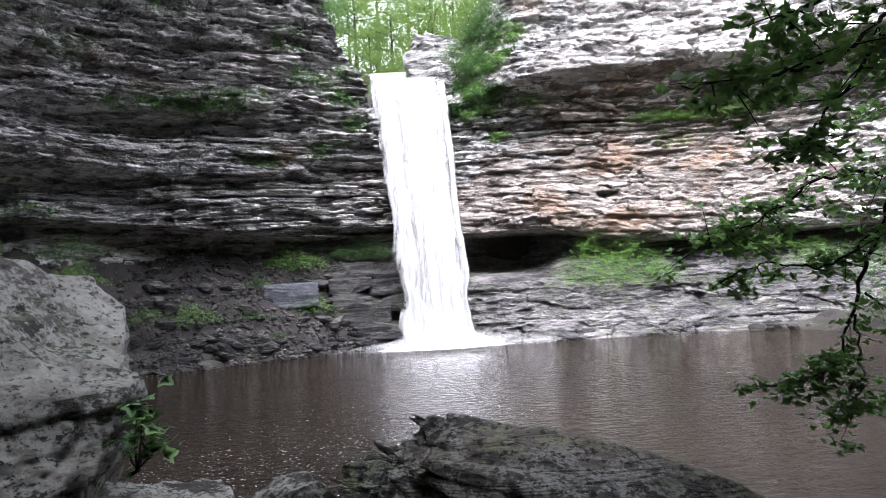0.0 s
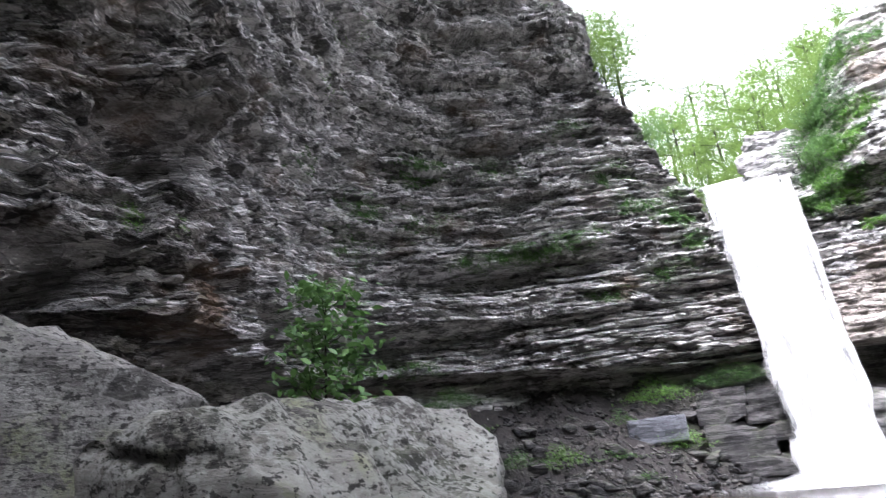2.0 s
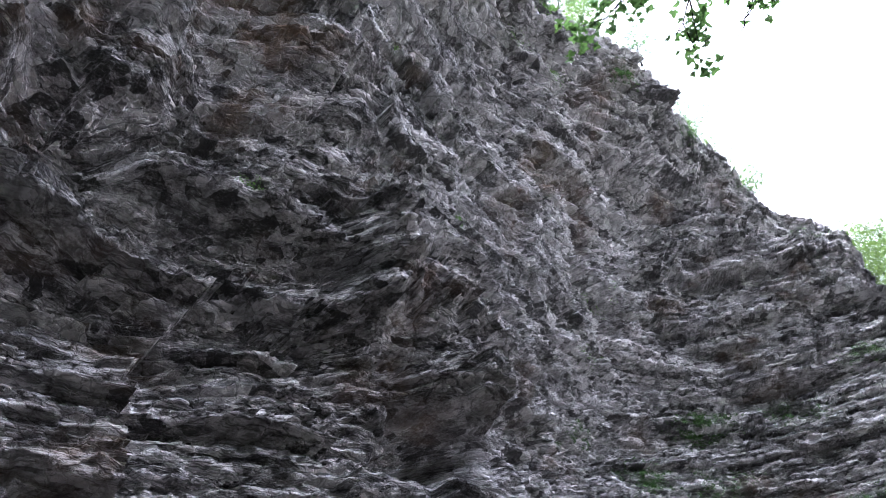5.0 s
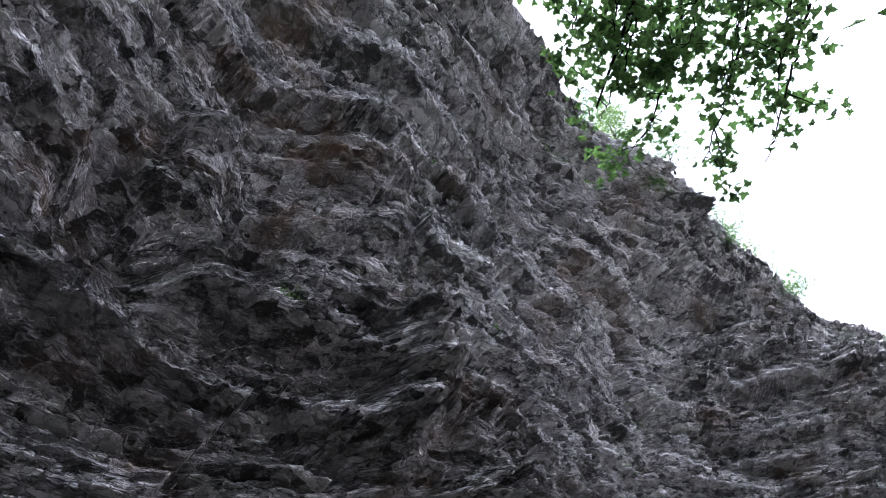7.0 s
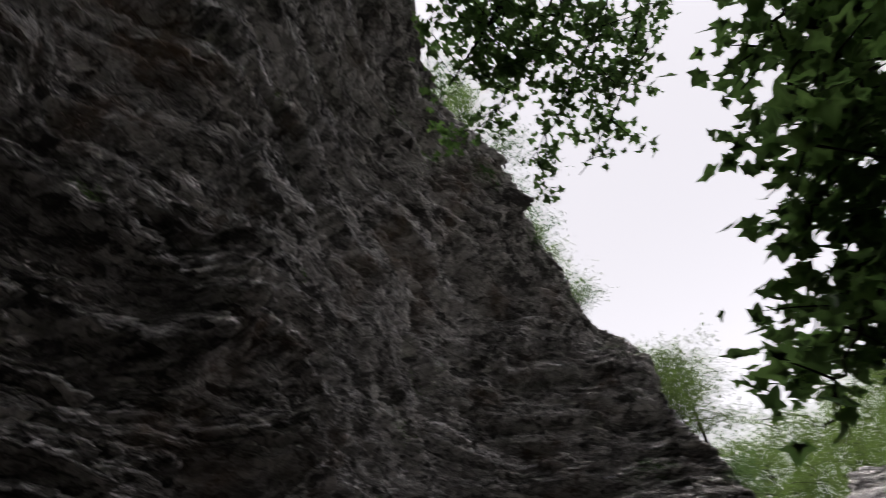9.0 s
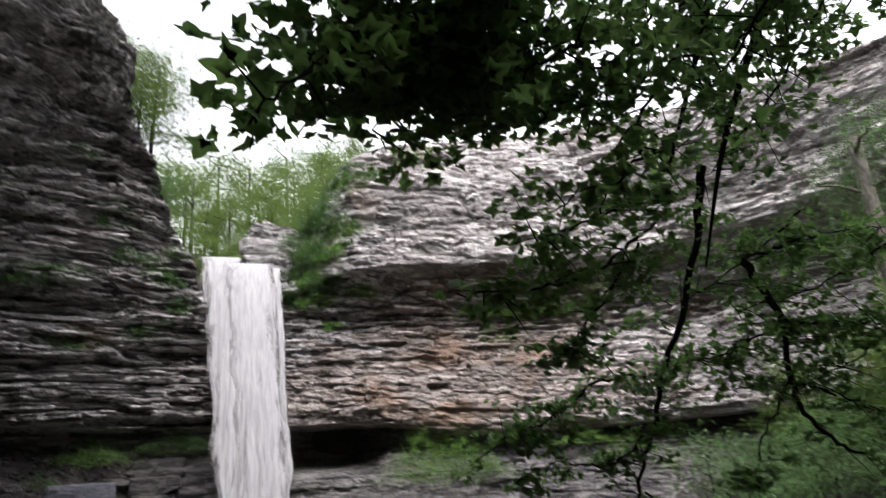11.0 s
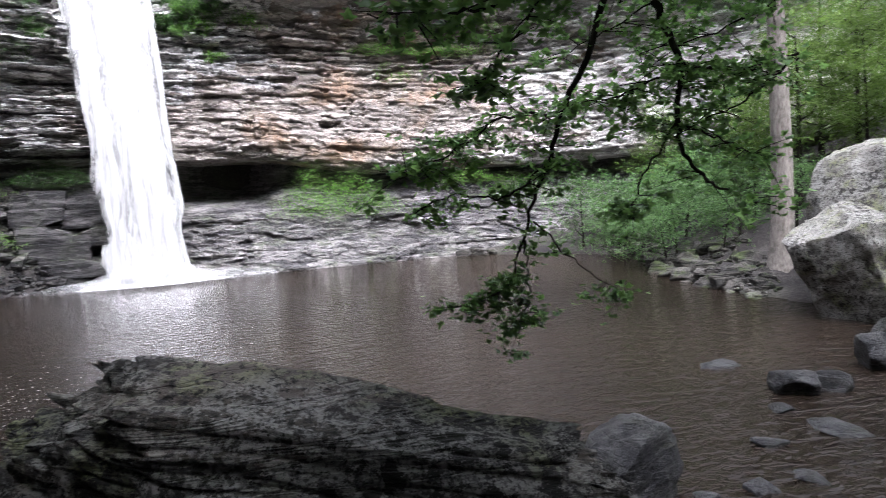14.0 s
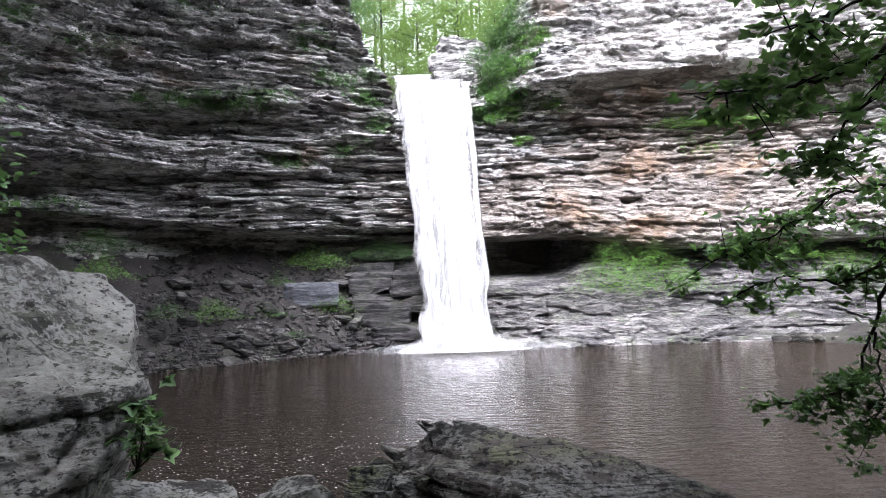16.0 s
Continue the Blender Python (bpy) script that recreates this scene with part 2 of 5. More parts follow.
ROCK_LEFT = rock_material("rock_left", (0.085, 0.082, 0.080), (0.43, 0.415, 0.405), (0.72, 0.70, 0.685), (0.23, 0.16, 0.11), (0.58, 0.76), moss=0.4, cleft_shade=0.6, plates=0.6, spec=0.18, joints=0.5, wet=0.3)
ROCK_NEAR = rock_material("rock_near", (0.05, 0.047, 0.045), (0.40, 0.378, 0.36), (0.70, 0.67, 0.645), (0.24, 0.165, 0.115), (0.52, 0.72), moss=0.3, band=1.1, cleft_shade=0.7, plates=0.8, spec=0.18, wet=0.65, joints=0.45, grain=1.6)
ROCK_RIGHT = rock_material("rock_right", (0.17, 0.148, 0.133), (0.33, 0.287, 0.26), (0.47, 0.425, 0.39), (0.37, 0.25, 0.17), (0.52, 0.68), moss=0.3, band=0.8, cleft_shade=0.35, blocky=1.5, joints=0.6)
ROCK_WHITE = rock_material("rock_white", (0.30, 0.28, 0.265), (0.52, 0.495, 0.47), (0.72, 0.70, 0.67), (0.40, 0.33, 0.27), (0.60, 0.75), moss=0.1, band=0.6, cleft_shade=0.3, blocky=1.0, joints=0.5)
ROCK_LEDGE = rock_material("rock_ledge", (0.045, 0.043, 0.046), (0.15, 0.142, 0.14), (0.28, 0.266, 0.26), moss=0.3, rough=0.55, cleft_shade=0.6, joints=0.6)
ROCK_BOULDER = rock_material("rock_boulder", (0.035, 0.032, 0.029), (0.18, 0.17, 0.153), (0.36, 0.345, 0.315), lichen=0.65, moss=0.25, band=0.35, cleft_shade=0.0, plates=0.3, patch=5.0, grain=3.0)
ROCK_SLAB = rock_material("rock_slab", (0.006, 0.0052, 0.0045), (0.024, 0.0207, 0.017), (0.13, 0.113, 0.095), lichen=0.4, moss=0.06, band=0.8, cleft_shade=0.5, plates=0.5, patch=6.0, grain=3.0)
ROCK_TALUS = rock_material("rock_talus", (0.018, 0.017, 0.018), (0.055, 0.052, 0.052), (0.14, 0.13, 0.125), moss=0.3)
ROCK_WALL = rock_material("rock_wall", (0.014, 0.013, 0.014), (0.045, 0.042, 0.043), (0.10, 0.095, 0.095), moss=0.5, rough=0.5, plates=0.4)
ROCK_BLUE = rock_material("rock_blue", (0.04, 0.042, 0.05), (0.095, 0.098, 0.115), (0.16, 0.164, 0.185), moss=0.2, rough=0.5, cleft_shade=0.6, plates=0.3)
ROCK_BANK = rock_material("rock_bank", (0.018, 0.017, 0.015), (0.052, 0.048, 0.042), (0.12, 0.112, 0.10), moss=0.7, plates=0.4)
ROCK_GREY = rock_material("rock_grey", (0.04, 0.037, 0.034), (0.12, 0.114, 0.106), (0.21, 0.20, 0.19), lichen=0.3, moss=0.2, band=0.35, cleft_shade=0.0, plates=0.3, grain=2.5)
ROCK_WET = rock_material("rock_wet", (0.010, 0.010, 0.012), (0.035, 0.035, 0.039), (0.10, 0.10, 0.105), lichen=0.12, rough=0.35, cleft_shade=0.2, plates=0.3, grain=2.5)


def soil_material():
    m = Nodes("soil")
    a, b = m.noise(0.5, 5.0, 0.6), m.noise(7.0, 6.0, 0.7)
    col = m.ramp(m.math("ADD", m.math("MULTIPLY", a, 0.4), m.math("MULTIPLY", b, 0.6)),
                 [(0.38, (0.010, 0.009, 0.009)), (0.52, (0.036, 0.031, 0.029)), (0.66, (0.10, 0.09, 0.085))])
    g = m.ramp(m.noise(0.25, 5.0, 0.6), [(0.52, 0.0), (0.66, 0.4)])
    col = m.mix(g, col, (0.03, 0.038, 0.016))
    return m.done(col, 0.9, m.bump(b, 0.8, 0.12))


SOIL = soil_material()


def leaf_material(name, dark, light, back=0.35):
    m = Nodes(name)
    col = m.ramp(m.geo.outputs["Random Per Island"], [(0.0, dark), (0.55, tuple(0.5 * (a + b) for a, b in zip(dark, light))), (1.0, light)])
    tr = m.t.nodes.new("ShaderNodeBsdfTranslucent")
    m.link(m.mix(0.5, col, light, "MIX"), tr.inputs["Color"])
    mx = m.t.nodes.new("ShaderNodeMixShader")
    mx.inputs[0].default_value = back
    m.done(col, 0.5, None, 0.35)
    m.link(m.b.outputs["BSDF"], mx.inputs[1])
    m.link(tr.outputs["BSDF"], mx.inputs[2])
    m.link(mx.outputs["Shader"], m.out.inputs["Surface"])
    return m.mat


LEAF_MAPLE = leaf_material("leaf_maple", (0.05, 0.12, 0.036), (0.20, 0.36, 0.095), 0.45)
LEAF_FOREST = leaf_material("leaf_forest", (0.03, 0.065, 0.014), (0.175, 0.27, 0.058), 0.45)
LEAF_FERN = leaf_material("leaf_fern", (0.07, 0.16, 0.028), (0.21, 0.38, 0.085))
LEAF_SHRUB = leaf_material("leaf_shrub", (0.034, 0.082, 0.026), (0.13, 0.24, 0.072))


def bark_material(name, dark, light):
    m = Nodes(name)
    b = m.noise(6.0, 6.0, 0.65, m.scaled(m.pos, (3.0, 3.0, 0.5)))
    col = m.ramp(b, [(0.35, dark), (0.65, light)])
    col = m.mix(m.ramp(m.noise(1.5, 4.0, 0.6), [(0.5, 0.0), (0.65, 0.5)]), col, (0.045, 0.045, 0.035))
    return m.done(col, 0.9, m.bump(b, 0.9, 0.03), 0.12)


BARK = bark_material("bark", (0.006, 0.005, 0.0045), (0.028, 0.023, 0.019))
BARK_PALE = bark_material("bark_pale", (0.13, 0.115, 0.10), (0.34, 0.31, 0.28))


def water_material():
    m = Nodes("pool_water")
    w1 = m.noise(2.2, 2.0, 0.5, m.scaled(m.pos, (0.75, 1.5, 1.0)), 0.6)
    w2 = m.noise(9.0, 2.0, 0.5, m.scaled(m.pos, (0.7, 1.5, 1.0)))
    n = m.bump(w1, 1.0, 0.19)
    n = m.bump(w2, 0.7, 0.035, n)
    col = m.ramp(m.noise(0.06, 3.0, 0.5), [(0.35, (0.013, 0.0092, 0.0068)), (0.65, (0.027, 0.0195, 0.0138))])
    m.b.inputs["IOR"].default_value = 1.33
    return m.done(col, 0.05, n, 0.2)


WATER = water_material()


def fall_material():
    m = Nodes("falling_water")
    st = m.noise(1.6, 6.0, 0.7, m.scaled(m.pos, (2.2, 1.0, 0.22)), 0.5)
    gaps = m.noise(1.0, 6.0, 0.72, m.scaled(m.pos, (1.5, 0.8, 0.26)), 0.8)
    tc = m.t.nodes.new("ShaderNodeTexCoord")
    u = m.axis(tc.outputs["UV"], 0)
    edge = m.math("MULTIPLY", m.math("ABSOLUTE", m.math("SUBTRACT", u, 0.5)), 2.0)
    thin = m.math("MULTIPLY", m.math("POWER", edge, 3.0), 0.42)
    col = m.ramp(st, [(0.36, (0.27, 0.27, 0.272)), (0.60, (0.38, 0.38, 0.38))])
    m.put(m.b.inputs["Alpha"], m.ramp(m.math("SUBTRACT", gaps, thin), [(0.20, 0.0), (0.40, 1.0)]))
    return m.done(col, 0.6, m.bump(st, 0.35, 0.08), 0.2)


FALL = fall_material()


def mist_material():
    m = Nodes("spray")
    m.put(m.b.inputs["Alpha"], m.ramp(m.noise(0.5, 3.0, 0.5), [(0.30, 0.0), (0.8, 0.16)]))
    return m.done((0.92, 0.93, 0.95), 0.9)


SPRAY = mist_material()
FOAM = Nodes("foam").done((0.55, 0.54, 0.52), 0.7)

# ---- the large structure ----
def facets(p, scale, seed):
    """Broken faces: each cell of space has a step and a tilt of its own, with sharp edges between cells."""
    q = p / np.asarray(scale)
    base = np.floor(q).astype(np.int64)
    best, step = np.full(len(p), 1e9), np.zeros(len(p))
    for dx in (-1, 0, 1):
        for dy in (-1, 0, 1):
            for dz in (-1, 0, 1):
                i, j, k = base[:, 0] + dx, base[:, 1] + dy, base[:, 2] + dz
                o = q - np.stack([i + hashed(i, j, k, i * 0 + seed), j + hashed(i, j, k, i * 0 + seed + 1), k + hashed(i, j, k, i * 0 + seed + 2)], -1)
                d = (o * o).sum(-1)
                h = hashed(i, j, k, i * 0 + seed + 3) - 0.5
                t = np.stack([hashed(i, j, k, i * 0 + seed + 4 + m) - 0.5 for m in range(3)], -1)
                near = d < best
                best = np.where(near, d, best)
                step = np.where(near, h + (o * t).sum(-1) * 1.3, step)
    return step


def facets_where(weight, p, scale, seed):
    """The broken faces, worked out only where they have any weight."""
    weight = np.broadcast_to(weight, len(p))
    out, some = np.zeros(len(p)), weight > 1e-3
    out[some] = weight[some] * facets(p[some], scale, seed)
    return out


def layered(p, along, out, seed, big=1.0, small=1.0, broken=1.0, slope=0.0):
    """Pushes points p outwards bed by bed: thick courses, thin beds broken into blocks with hard ends, gaps between beds."""
    rng = np.random.RandomState(seed)
    z = p[:, 2] + 0.30 * fbm(p / 11.0, 2, seed) + 0.03 * fbm(p / 1.1, 2, seed + 9) + 0.02 * along
    far = smooth(28, 44, np.linalg.norm(p - np.array(EYE), axis=1))
    d = 0
    for lo, hi, reach, length, upright in ((1.3, 3.3, (1.1 + 0.7 * (1 - far)) * big, 9.0, 0.5), (0.28, 1.0, (0.75 - 0.30 * (1 - far)) * small, 3.6, 0.35), (0.12, 0.36, (0.34 - 0.14 * (1 - far)) * small, 1.5, 0.0)):
        edges = np.cumsum(rng.uniform(lo, hi, 600)) - 12.0
        k = np.clip(np.searchsorted(edges, z) - 1, 0, 598)
        thick = edges[k + 1] - edges[k]
        f = (z - edges[k]) / thick
        jag = (0.05 + 0.12 * far) * fbm(np.stack([along / 0.5, p[:, 2] / 0.25, k * 5.3], -1), 2, seed + 31)
        cell = along / (length * (1.9 - 1.1 * far)) * (0.6 + 0.9 * hashed(k, k * 0 + seed + 2)) + hashed(k, k * 0 + seed) * 17 + jag + 0.6 * (f - 0.5) * (2 * hashed(k, k * 0 + seed + 5) - 1) * thick / length
        c = np.floor(cell).astype(np.int64)
        g = cell - c
        face = hashed(k, c, k * 0 + seed)
        tilt = 0.45 * (f - 0.5) * (hashed(k, c, k * 0 + seed + 7) - 0.6) + 0.7 * (g - 0.5) * (hashed(k, c, k * 0 + seed + 8) - 0.5)
        wide = 1 + 0.3 * (1 - far) * (hi > 0.9)
        gap = (hashed(k, c // 2, k * 0 + seed + 9) > (0.45 if hi < 0.9 else 0.25)) * (1 - smooth(0.07, 0.15, f / wide * np.maximum(thick, 0.45))) * (0.35 + 0.65 * hashed(k, c, k * 0 + seed + 10))
        worn = np.maximum(0, f - 0.8) / 0.2 * 0.25 * hashed(k, c, k * 0 + seed + 11)
        d = d + reach * (face - 0.5) + reach * tilt - reach * ((0.4 + 0.4 * far) * smooth(0.3, 0.6, small) + 0.2) * wide * gap - reach * worn + upright * slope * (0.5 - f) * thick
    turned = np.stack([p[:, 0], p[:, 1], z + 0.10 * p[:, 0] - 0.07 * p[:, 1]], -1)
    d = d + facets_where(broken * 0.45, turned, (5.5, 5.5, 1.5), seed + 51)
    d = d + facets_where((0.08 + 0.28 * broken) * far, turned, (1.3, 1.3, 0.35), seed + 61)
    near = big * (1 - far)
    d = d + facets_where(near * 1.5, p, (6.0, 6.0, 10.0), seed + 71)
    d = d + facets_where(near * 0.55, turned, (2.4, 2.4, 0.8), seed + 75)
    d = d + facets_where(near * 0.30, turned, (0.8, 0.8, 0.30), seed + 81)
    d = d + big * 0.35 * fbm(p / 5.5, 2, seed + 3) + 0.07 * fbm(p / 0.4, 4, seed + 5, 0.6)
    for (cx, cy, cz, rx, rz, amount) in HOLLOWS:
        h = np.hypot(p[:, 0] - cx, p[:, 1] - cy) / rx
        v = (p[:, 2] - cz) / rz
        d = d + amount * np.exp(-h ** 4) * np.where(v > 0, np.exp(-(v * 2.2) ** 6), np.exp(-(v * 1.5) ** 4) if amount < -5 else np.exp(-(v * 0.9) ** 2))
    q = p + out * d[:, None]
    q[:, 2] += 0.03 * fbm(p / 0.8, 2, seed + 21)
    return q


# hollows (inwards) and noses (outwards) of the faces: place, half width, half height, depth
HOLLOWS = [(-20.3, 17.3, 17.9, 2.6, 2.2, -9.5), (-19.7, 17.3, 20.2, 2.4, 1.1, 2.6), (-21.4, 11.1, 12.4, 3.2, 2.0, -6.0), (-17.6, -0.3, 25.6, 2.2, 2.2, -4.2), (-16.9, 1.4, 29.7, 1.8, 2.2, 1.8),
           (-19.3, 1.5, 18.9, 5.0, 2.4, -2.6), (-18.7, 12.3, 24.6, 1.4, 5.0, 1.9), (-18.6, 6.0, 22.7, 5.5, 2.7, -2.8), (-16.0, 5.0, 30.6, 4.0, 3.0, -1.8), (-19.3, 30.0, 35.7, 1.6, 1.3, -2.4),
           (-12.0, 31.4, 43.3, 1.2, 1.0, 1.2), (-16.9, 34.2, 40.0, 5.0, 0.9, -1.8), (15.2, 57.4, 12.0, 0.9, 0.5, -0.8)]
HOLLOWS += [(-24.5, 45.0, 13.4, 6.0, 2.2, -3.6), (-28.0, 38.0, 13.2, 5.0, 2.2, -3.6), (-20.5, 49.2, 18.4, 9.0, 1.5, -2.2), (-19.6, 49.8, 20.3, 10.0, 0.9, 1.1), (-25.0, 44.8, 15.9, 5.0, 0.8, 1.1),
            (-7.0, 57.5, 15.5, 3.5, 0.9, -1.4), (-12.0, 49.2, 37.6, 3.0, 2.2, 1.4), (-12.8, 50.2, 33.5, 2.8, 1.2, -1.8), (-19.5, 48.0, 29.0, 4.0, 0.8, -1.3)]


def cliff_sheet(name, pos, out, seed, material, big=1.0, small=1.0, broken=1.0, slope=0.0):
    """pos, out: (rows, cols, 3)."""
    rows, cols = pos.shape[:2]
    mid = pos[rows // 2]
    along = np.concatenate([[0], np.cumsum(np.linalg.norm(np.diff(mid[:, :2], axis=0), axis=1))])
    along = np.broadcast_to(along, (rows, cols)).ravel()
    q = layered(pos.reshape(-1, 3), along, out.reshape(-1, 3), seed, big, small, broken, slope)
    return tagged(new(name, mesh_from(name, q, grid_faces(rows, cols), material)), kind="structure"), q.reshape(rows, cols, 3)


# plan curves (x, y) of the overhang from the falls round to behind the viewer: at its foot, at five beds, and at its rim
FOOT = [(-2.5, 59.5), (-5.0, 58.5), (-9.0, 57.0), (-13.2, 54.4), (-17.5, 51.5), (-21.5, 48.3), (-25.5, 43.5), (-28.5, 37.5), (-27.2, 30.7), (-23.0, 22.5), (-21.2, 17.5), (-21.6, 12.8), (-21.0, 7.5), (-20.5, 2.0), (-19.0, -3.5), (-16.0, -9.5), (-12.0, -15.5), (-5.5, -21.5)]
BED_A = [(-3.0, 59.4), (-5.3, 58.3), (-9.0, 56.6), (-12.8, 54.0), (-16.5, 51.5), (-21.0, 48.6), (-25.3, 44.3), (-28.0, 38.6), (-26.6, 30.6), (-22.2, 22.9), (-20.2, 17.5), (-20.5, 12.9), (-20.3, 7.2), (-19.8, 2.0), (-18.5, -3.4), (-15.5, -9.2), (-11.6, -15.2), (-5.4, -21.2)]
BED_B = [(-3.6, 59.3), (-5.6, 58.2), (-8.8, 56.6), (-12.2, 53.9), (-15.5, 51.7), (-20.6, 48.9), (-25.2, 45.0), (-28.6, 39.6), (-26.0, 30.6), (-21.8, 23.3), (-19.5, 17.8), (-19.6, 13.0), (-19.4, 7.1), (-19.0, 2.0), (-17.8, -3.2), (-14.8, -9.0), (-11.2, -15.0), (-5.2, -21.0)]
BED_C = [(-4.2, 59.2), (-5.9, 58.0), (-8.5, 56.5), (-11.6, 53.8), (-13.6, 52.2), (-19.0, 49.0), (-23.0, 45.2), (-25.2, 38.6), (-23.5, 30.2), (-20.2, 23.5), (-18.3, 18.0), (-17.6, 12.7), (-16.9, 7.3), (-17.6, 2.4), (-15.6, -3.0), (-12.8, -8.6), (-10.2, -14.6), (-4.9, -20.4)]
BED_D = [(-4.7, 59.1), (-6.1, 57.8), (-8.2, 56.4), (-11.0, 53.8), (-12.4, 52.4), (-16.9, 48.4), (-21.0, 43.6), (-23.0, 37.4), (-21.6, 30.0), (-18.9, 23.5), (-17.4, 18.1), (-16.4, 12.6), (-15.4, 7.5), (-16.4, 2.6), (-14.0, -2.8), (-11.2, -8.3), (-9.4, -14.3), (-4.6, -20.0)]
BED_E = [(-5.0, 59.0), (-6.2, 57.6), (-8.0, 56.3), (-10.5, 53.7), (-10.6, 50.4), (-12.8, 47.2), (-14.8, 41.8), (-17.0, 36.2), (-16.0, 30.0), (-15.3, 24.2), (-15.2, 18.8), (-13.4, 12.6), (-11.2, 8.0), (-10.5, 3.5), (-9.5, -2.4), (-8.4, -7.8), (-8.0, -13.9), (-4.2, -19.6)]
RIM = [(-5.3, 59.0), (-6.3, 57.5), (-7.9, 56.2), (-10.0, 53.5), (-10.4, 50.0), (-13.0, 47.6), (-12.4, 40.4), (-11.7, 34.2), (-9.8, 29.0), (-10.8, 21.4), (-8.8, 15.0), (-6.6, 11.2), (-5.4, 8.3), (-4.6, 3.5), (-4.7, -2.0), (-6.0, -7.4), (-7.0, -13.5), (-4.0, -19.0)]
FOOT_Z = [9.6, 9.7, 9.8, 10.0, 10.3, 10.8, 11.0, 11.2, 11.1, 11.0, 11.0, 11.0, 11.0, 11.0, 11.0, 10.5, 10.0, 10.0]
RIM_Z = [23.4, 24.8, 29.2, 33.6, 39.6, 42.0, 44.5, 44.5, 44.5, 44.5, 44.5, 44.5, 44.5, 44.5, 44.5, 44.5, 44.0, 44.0]
BED_HEIGHTS = (0.0, 5.0 / 33.5, 9.4 / 33.5, 18.0 / 33.5, 21.6 / 33.5, 29.0 / 33.5, 1.0)


def overhang(cols):
    """Points (7, cols, 3) of the foot, the beds and the rim; behind the viewer they stand further apart."""
    pick = np.round(np.interp(np.linspace(0, 1, cols), [0, 0.95, 1], [0, 14.6 / 17, 1]) * 4000).astype(int)
    low, high = spline(np.array(FOOT_Z)[:, None], 4001)[pick, 0], spline(np.array(RIM_Z)[:, None], 4001)[pick, 0]
    rows = []
    for f, curve in zip(BED_HEIGHTS, (FOOT, BED_A, BED_B, BED_C, BED_D, BED_E, RIM)):
        rows.append(np.column_stack([spline(curve, 4001)[pick], low + (high - low) * f]))
    return np.array(rows)


def build_left():
    cols, rows = 1480, 680
    beds = overhang(cols)
    base, rim = beds[0], beds[-1]
    tang = np.gradient(beds[2][:, :2], axis=0)
    tang /= np.linalg.norm(tang, axis=1)[:, None]
    kern = np.ones(61) / 61
    tang = np.stack([np.convolve(np.pad(tang[:, i], 30, mode="edge"), kern, "valid") for i in (0, 1)], -1)
    tang /= np.linalg.norm(tang, axis=1)[:, None]
    out = np.stack([-tang[:, 1], tang[:, 0], 0 * tang[:, 0]], -1)
    if (out[cols // 2, :2] @ (-base[cols // 2, :2])) < 0:
        out = -out
    deep = np.interp(np.arange(cols), [0, 80, 260, cols], [1.0, 2.0, 4.0, 5.0])
    low_rows, top_rows = 50, 30
    face_rows = rows - low_rows - top_rows
    # rows of the face stand evenly along its longest upright line
    fine = np.linspace(0, 1, 400)
    face = np.stack([np.array([np.interp(fine, BED_HEIGHTS, beds[:, c, i]) for i in range(3)]).T for c in range(0, cols, 40)], 1)
    step = np.linalg.norm(np.diff(face, axis=0), axis=2).max(axis=1)
    s = np.concatenate([[0], np.cumsum(step)])
    w = np.interp(np.linspace(0, s[-1], face_rows), s, fine)
    h = np.array(BED_HEIGHTS)
    j = np.clip(np.searchsorted(h, w) - 1, 0, 5)
    g = ((w - h[j]) / (h[j + 1] - h[j]))[:, None, None]
    slopes = np.gradient(beds, h, axis=0)
    gap = (h[j + 1] - h[j])[:, None, None]
    mid = (2 * g ** 3 - 3 * g ** 2 + 1) * beds[j] + (g ** 3 - 2 * g ** 2 + g) * gap * slopes[j] + (3 * g ** 2 - 2 * g ** 3) * beds[j + 1] + (g ** 3 - g ** 2) * gap * slopes[j + 1]
    pos = np.zeros((rows, cols, 3))
    for r in range(low_rows):      # back of the hollow and its roof
        v = r / low_rows
        pos[r] = base + out * (-deep * (1 - smooth(0.45, 1.0, v)))[:, None]
        pos[r, :, 2] = base[:, 2] - 6.0 * (1 - min(1, v / 0.55)) - 0.6 * (1 - v)
    pos[low_rows:low_rows + face_rows] = mid
    for r in range(top_rows):      # back over the top
        v = (r + 1) / top_rows
        pos[low_rows + face_rows + r] = rim - out * (16 * v ** 1.5)
        pos[low_rows + face_rows + r, :, 2] = rim[:, 2] + 1.5 * smooth(0, 0.3, v)
    hang = np.zeros((rows, cols))
    rise = np.gradient(mid, axis=0)
    hang[low_rows:low_rows + face_rows] = np.clip((rise * out[None]).sum(-1) / np.maximum(rise[..., 2], 1e-3), -0.3, 1.2)
    ob, q = cliff_sheet("cliff_left", pos, np.broadcast_to(out, pos.shape), 11, ROCK_LEFT, 1.0, 1.0, 1.0, hang.ravel())
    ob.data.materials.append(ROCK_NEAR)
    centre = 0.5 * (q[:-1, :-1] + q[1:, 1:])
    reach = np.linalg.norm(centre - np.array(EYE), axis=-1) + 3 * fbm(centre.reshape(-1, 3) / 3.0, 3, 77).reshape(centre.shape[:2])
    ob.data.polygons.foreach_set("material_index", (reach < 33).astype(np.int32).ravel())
    return ob, q


cliff_left, LEFT_Q = build_left()
tagged(cliff_left, "overhanging dark grey layered sandstone cliff with moss", "cliff")

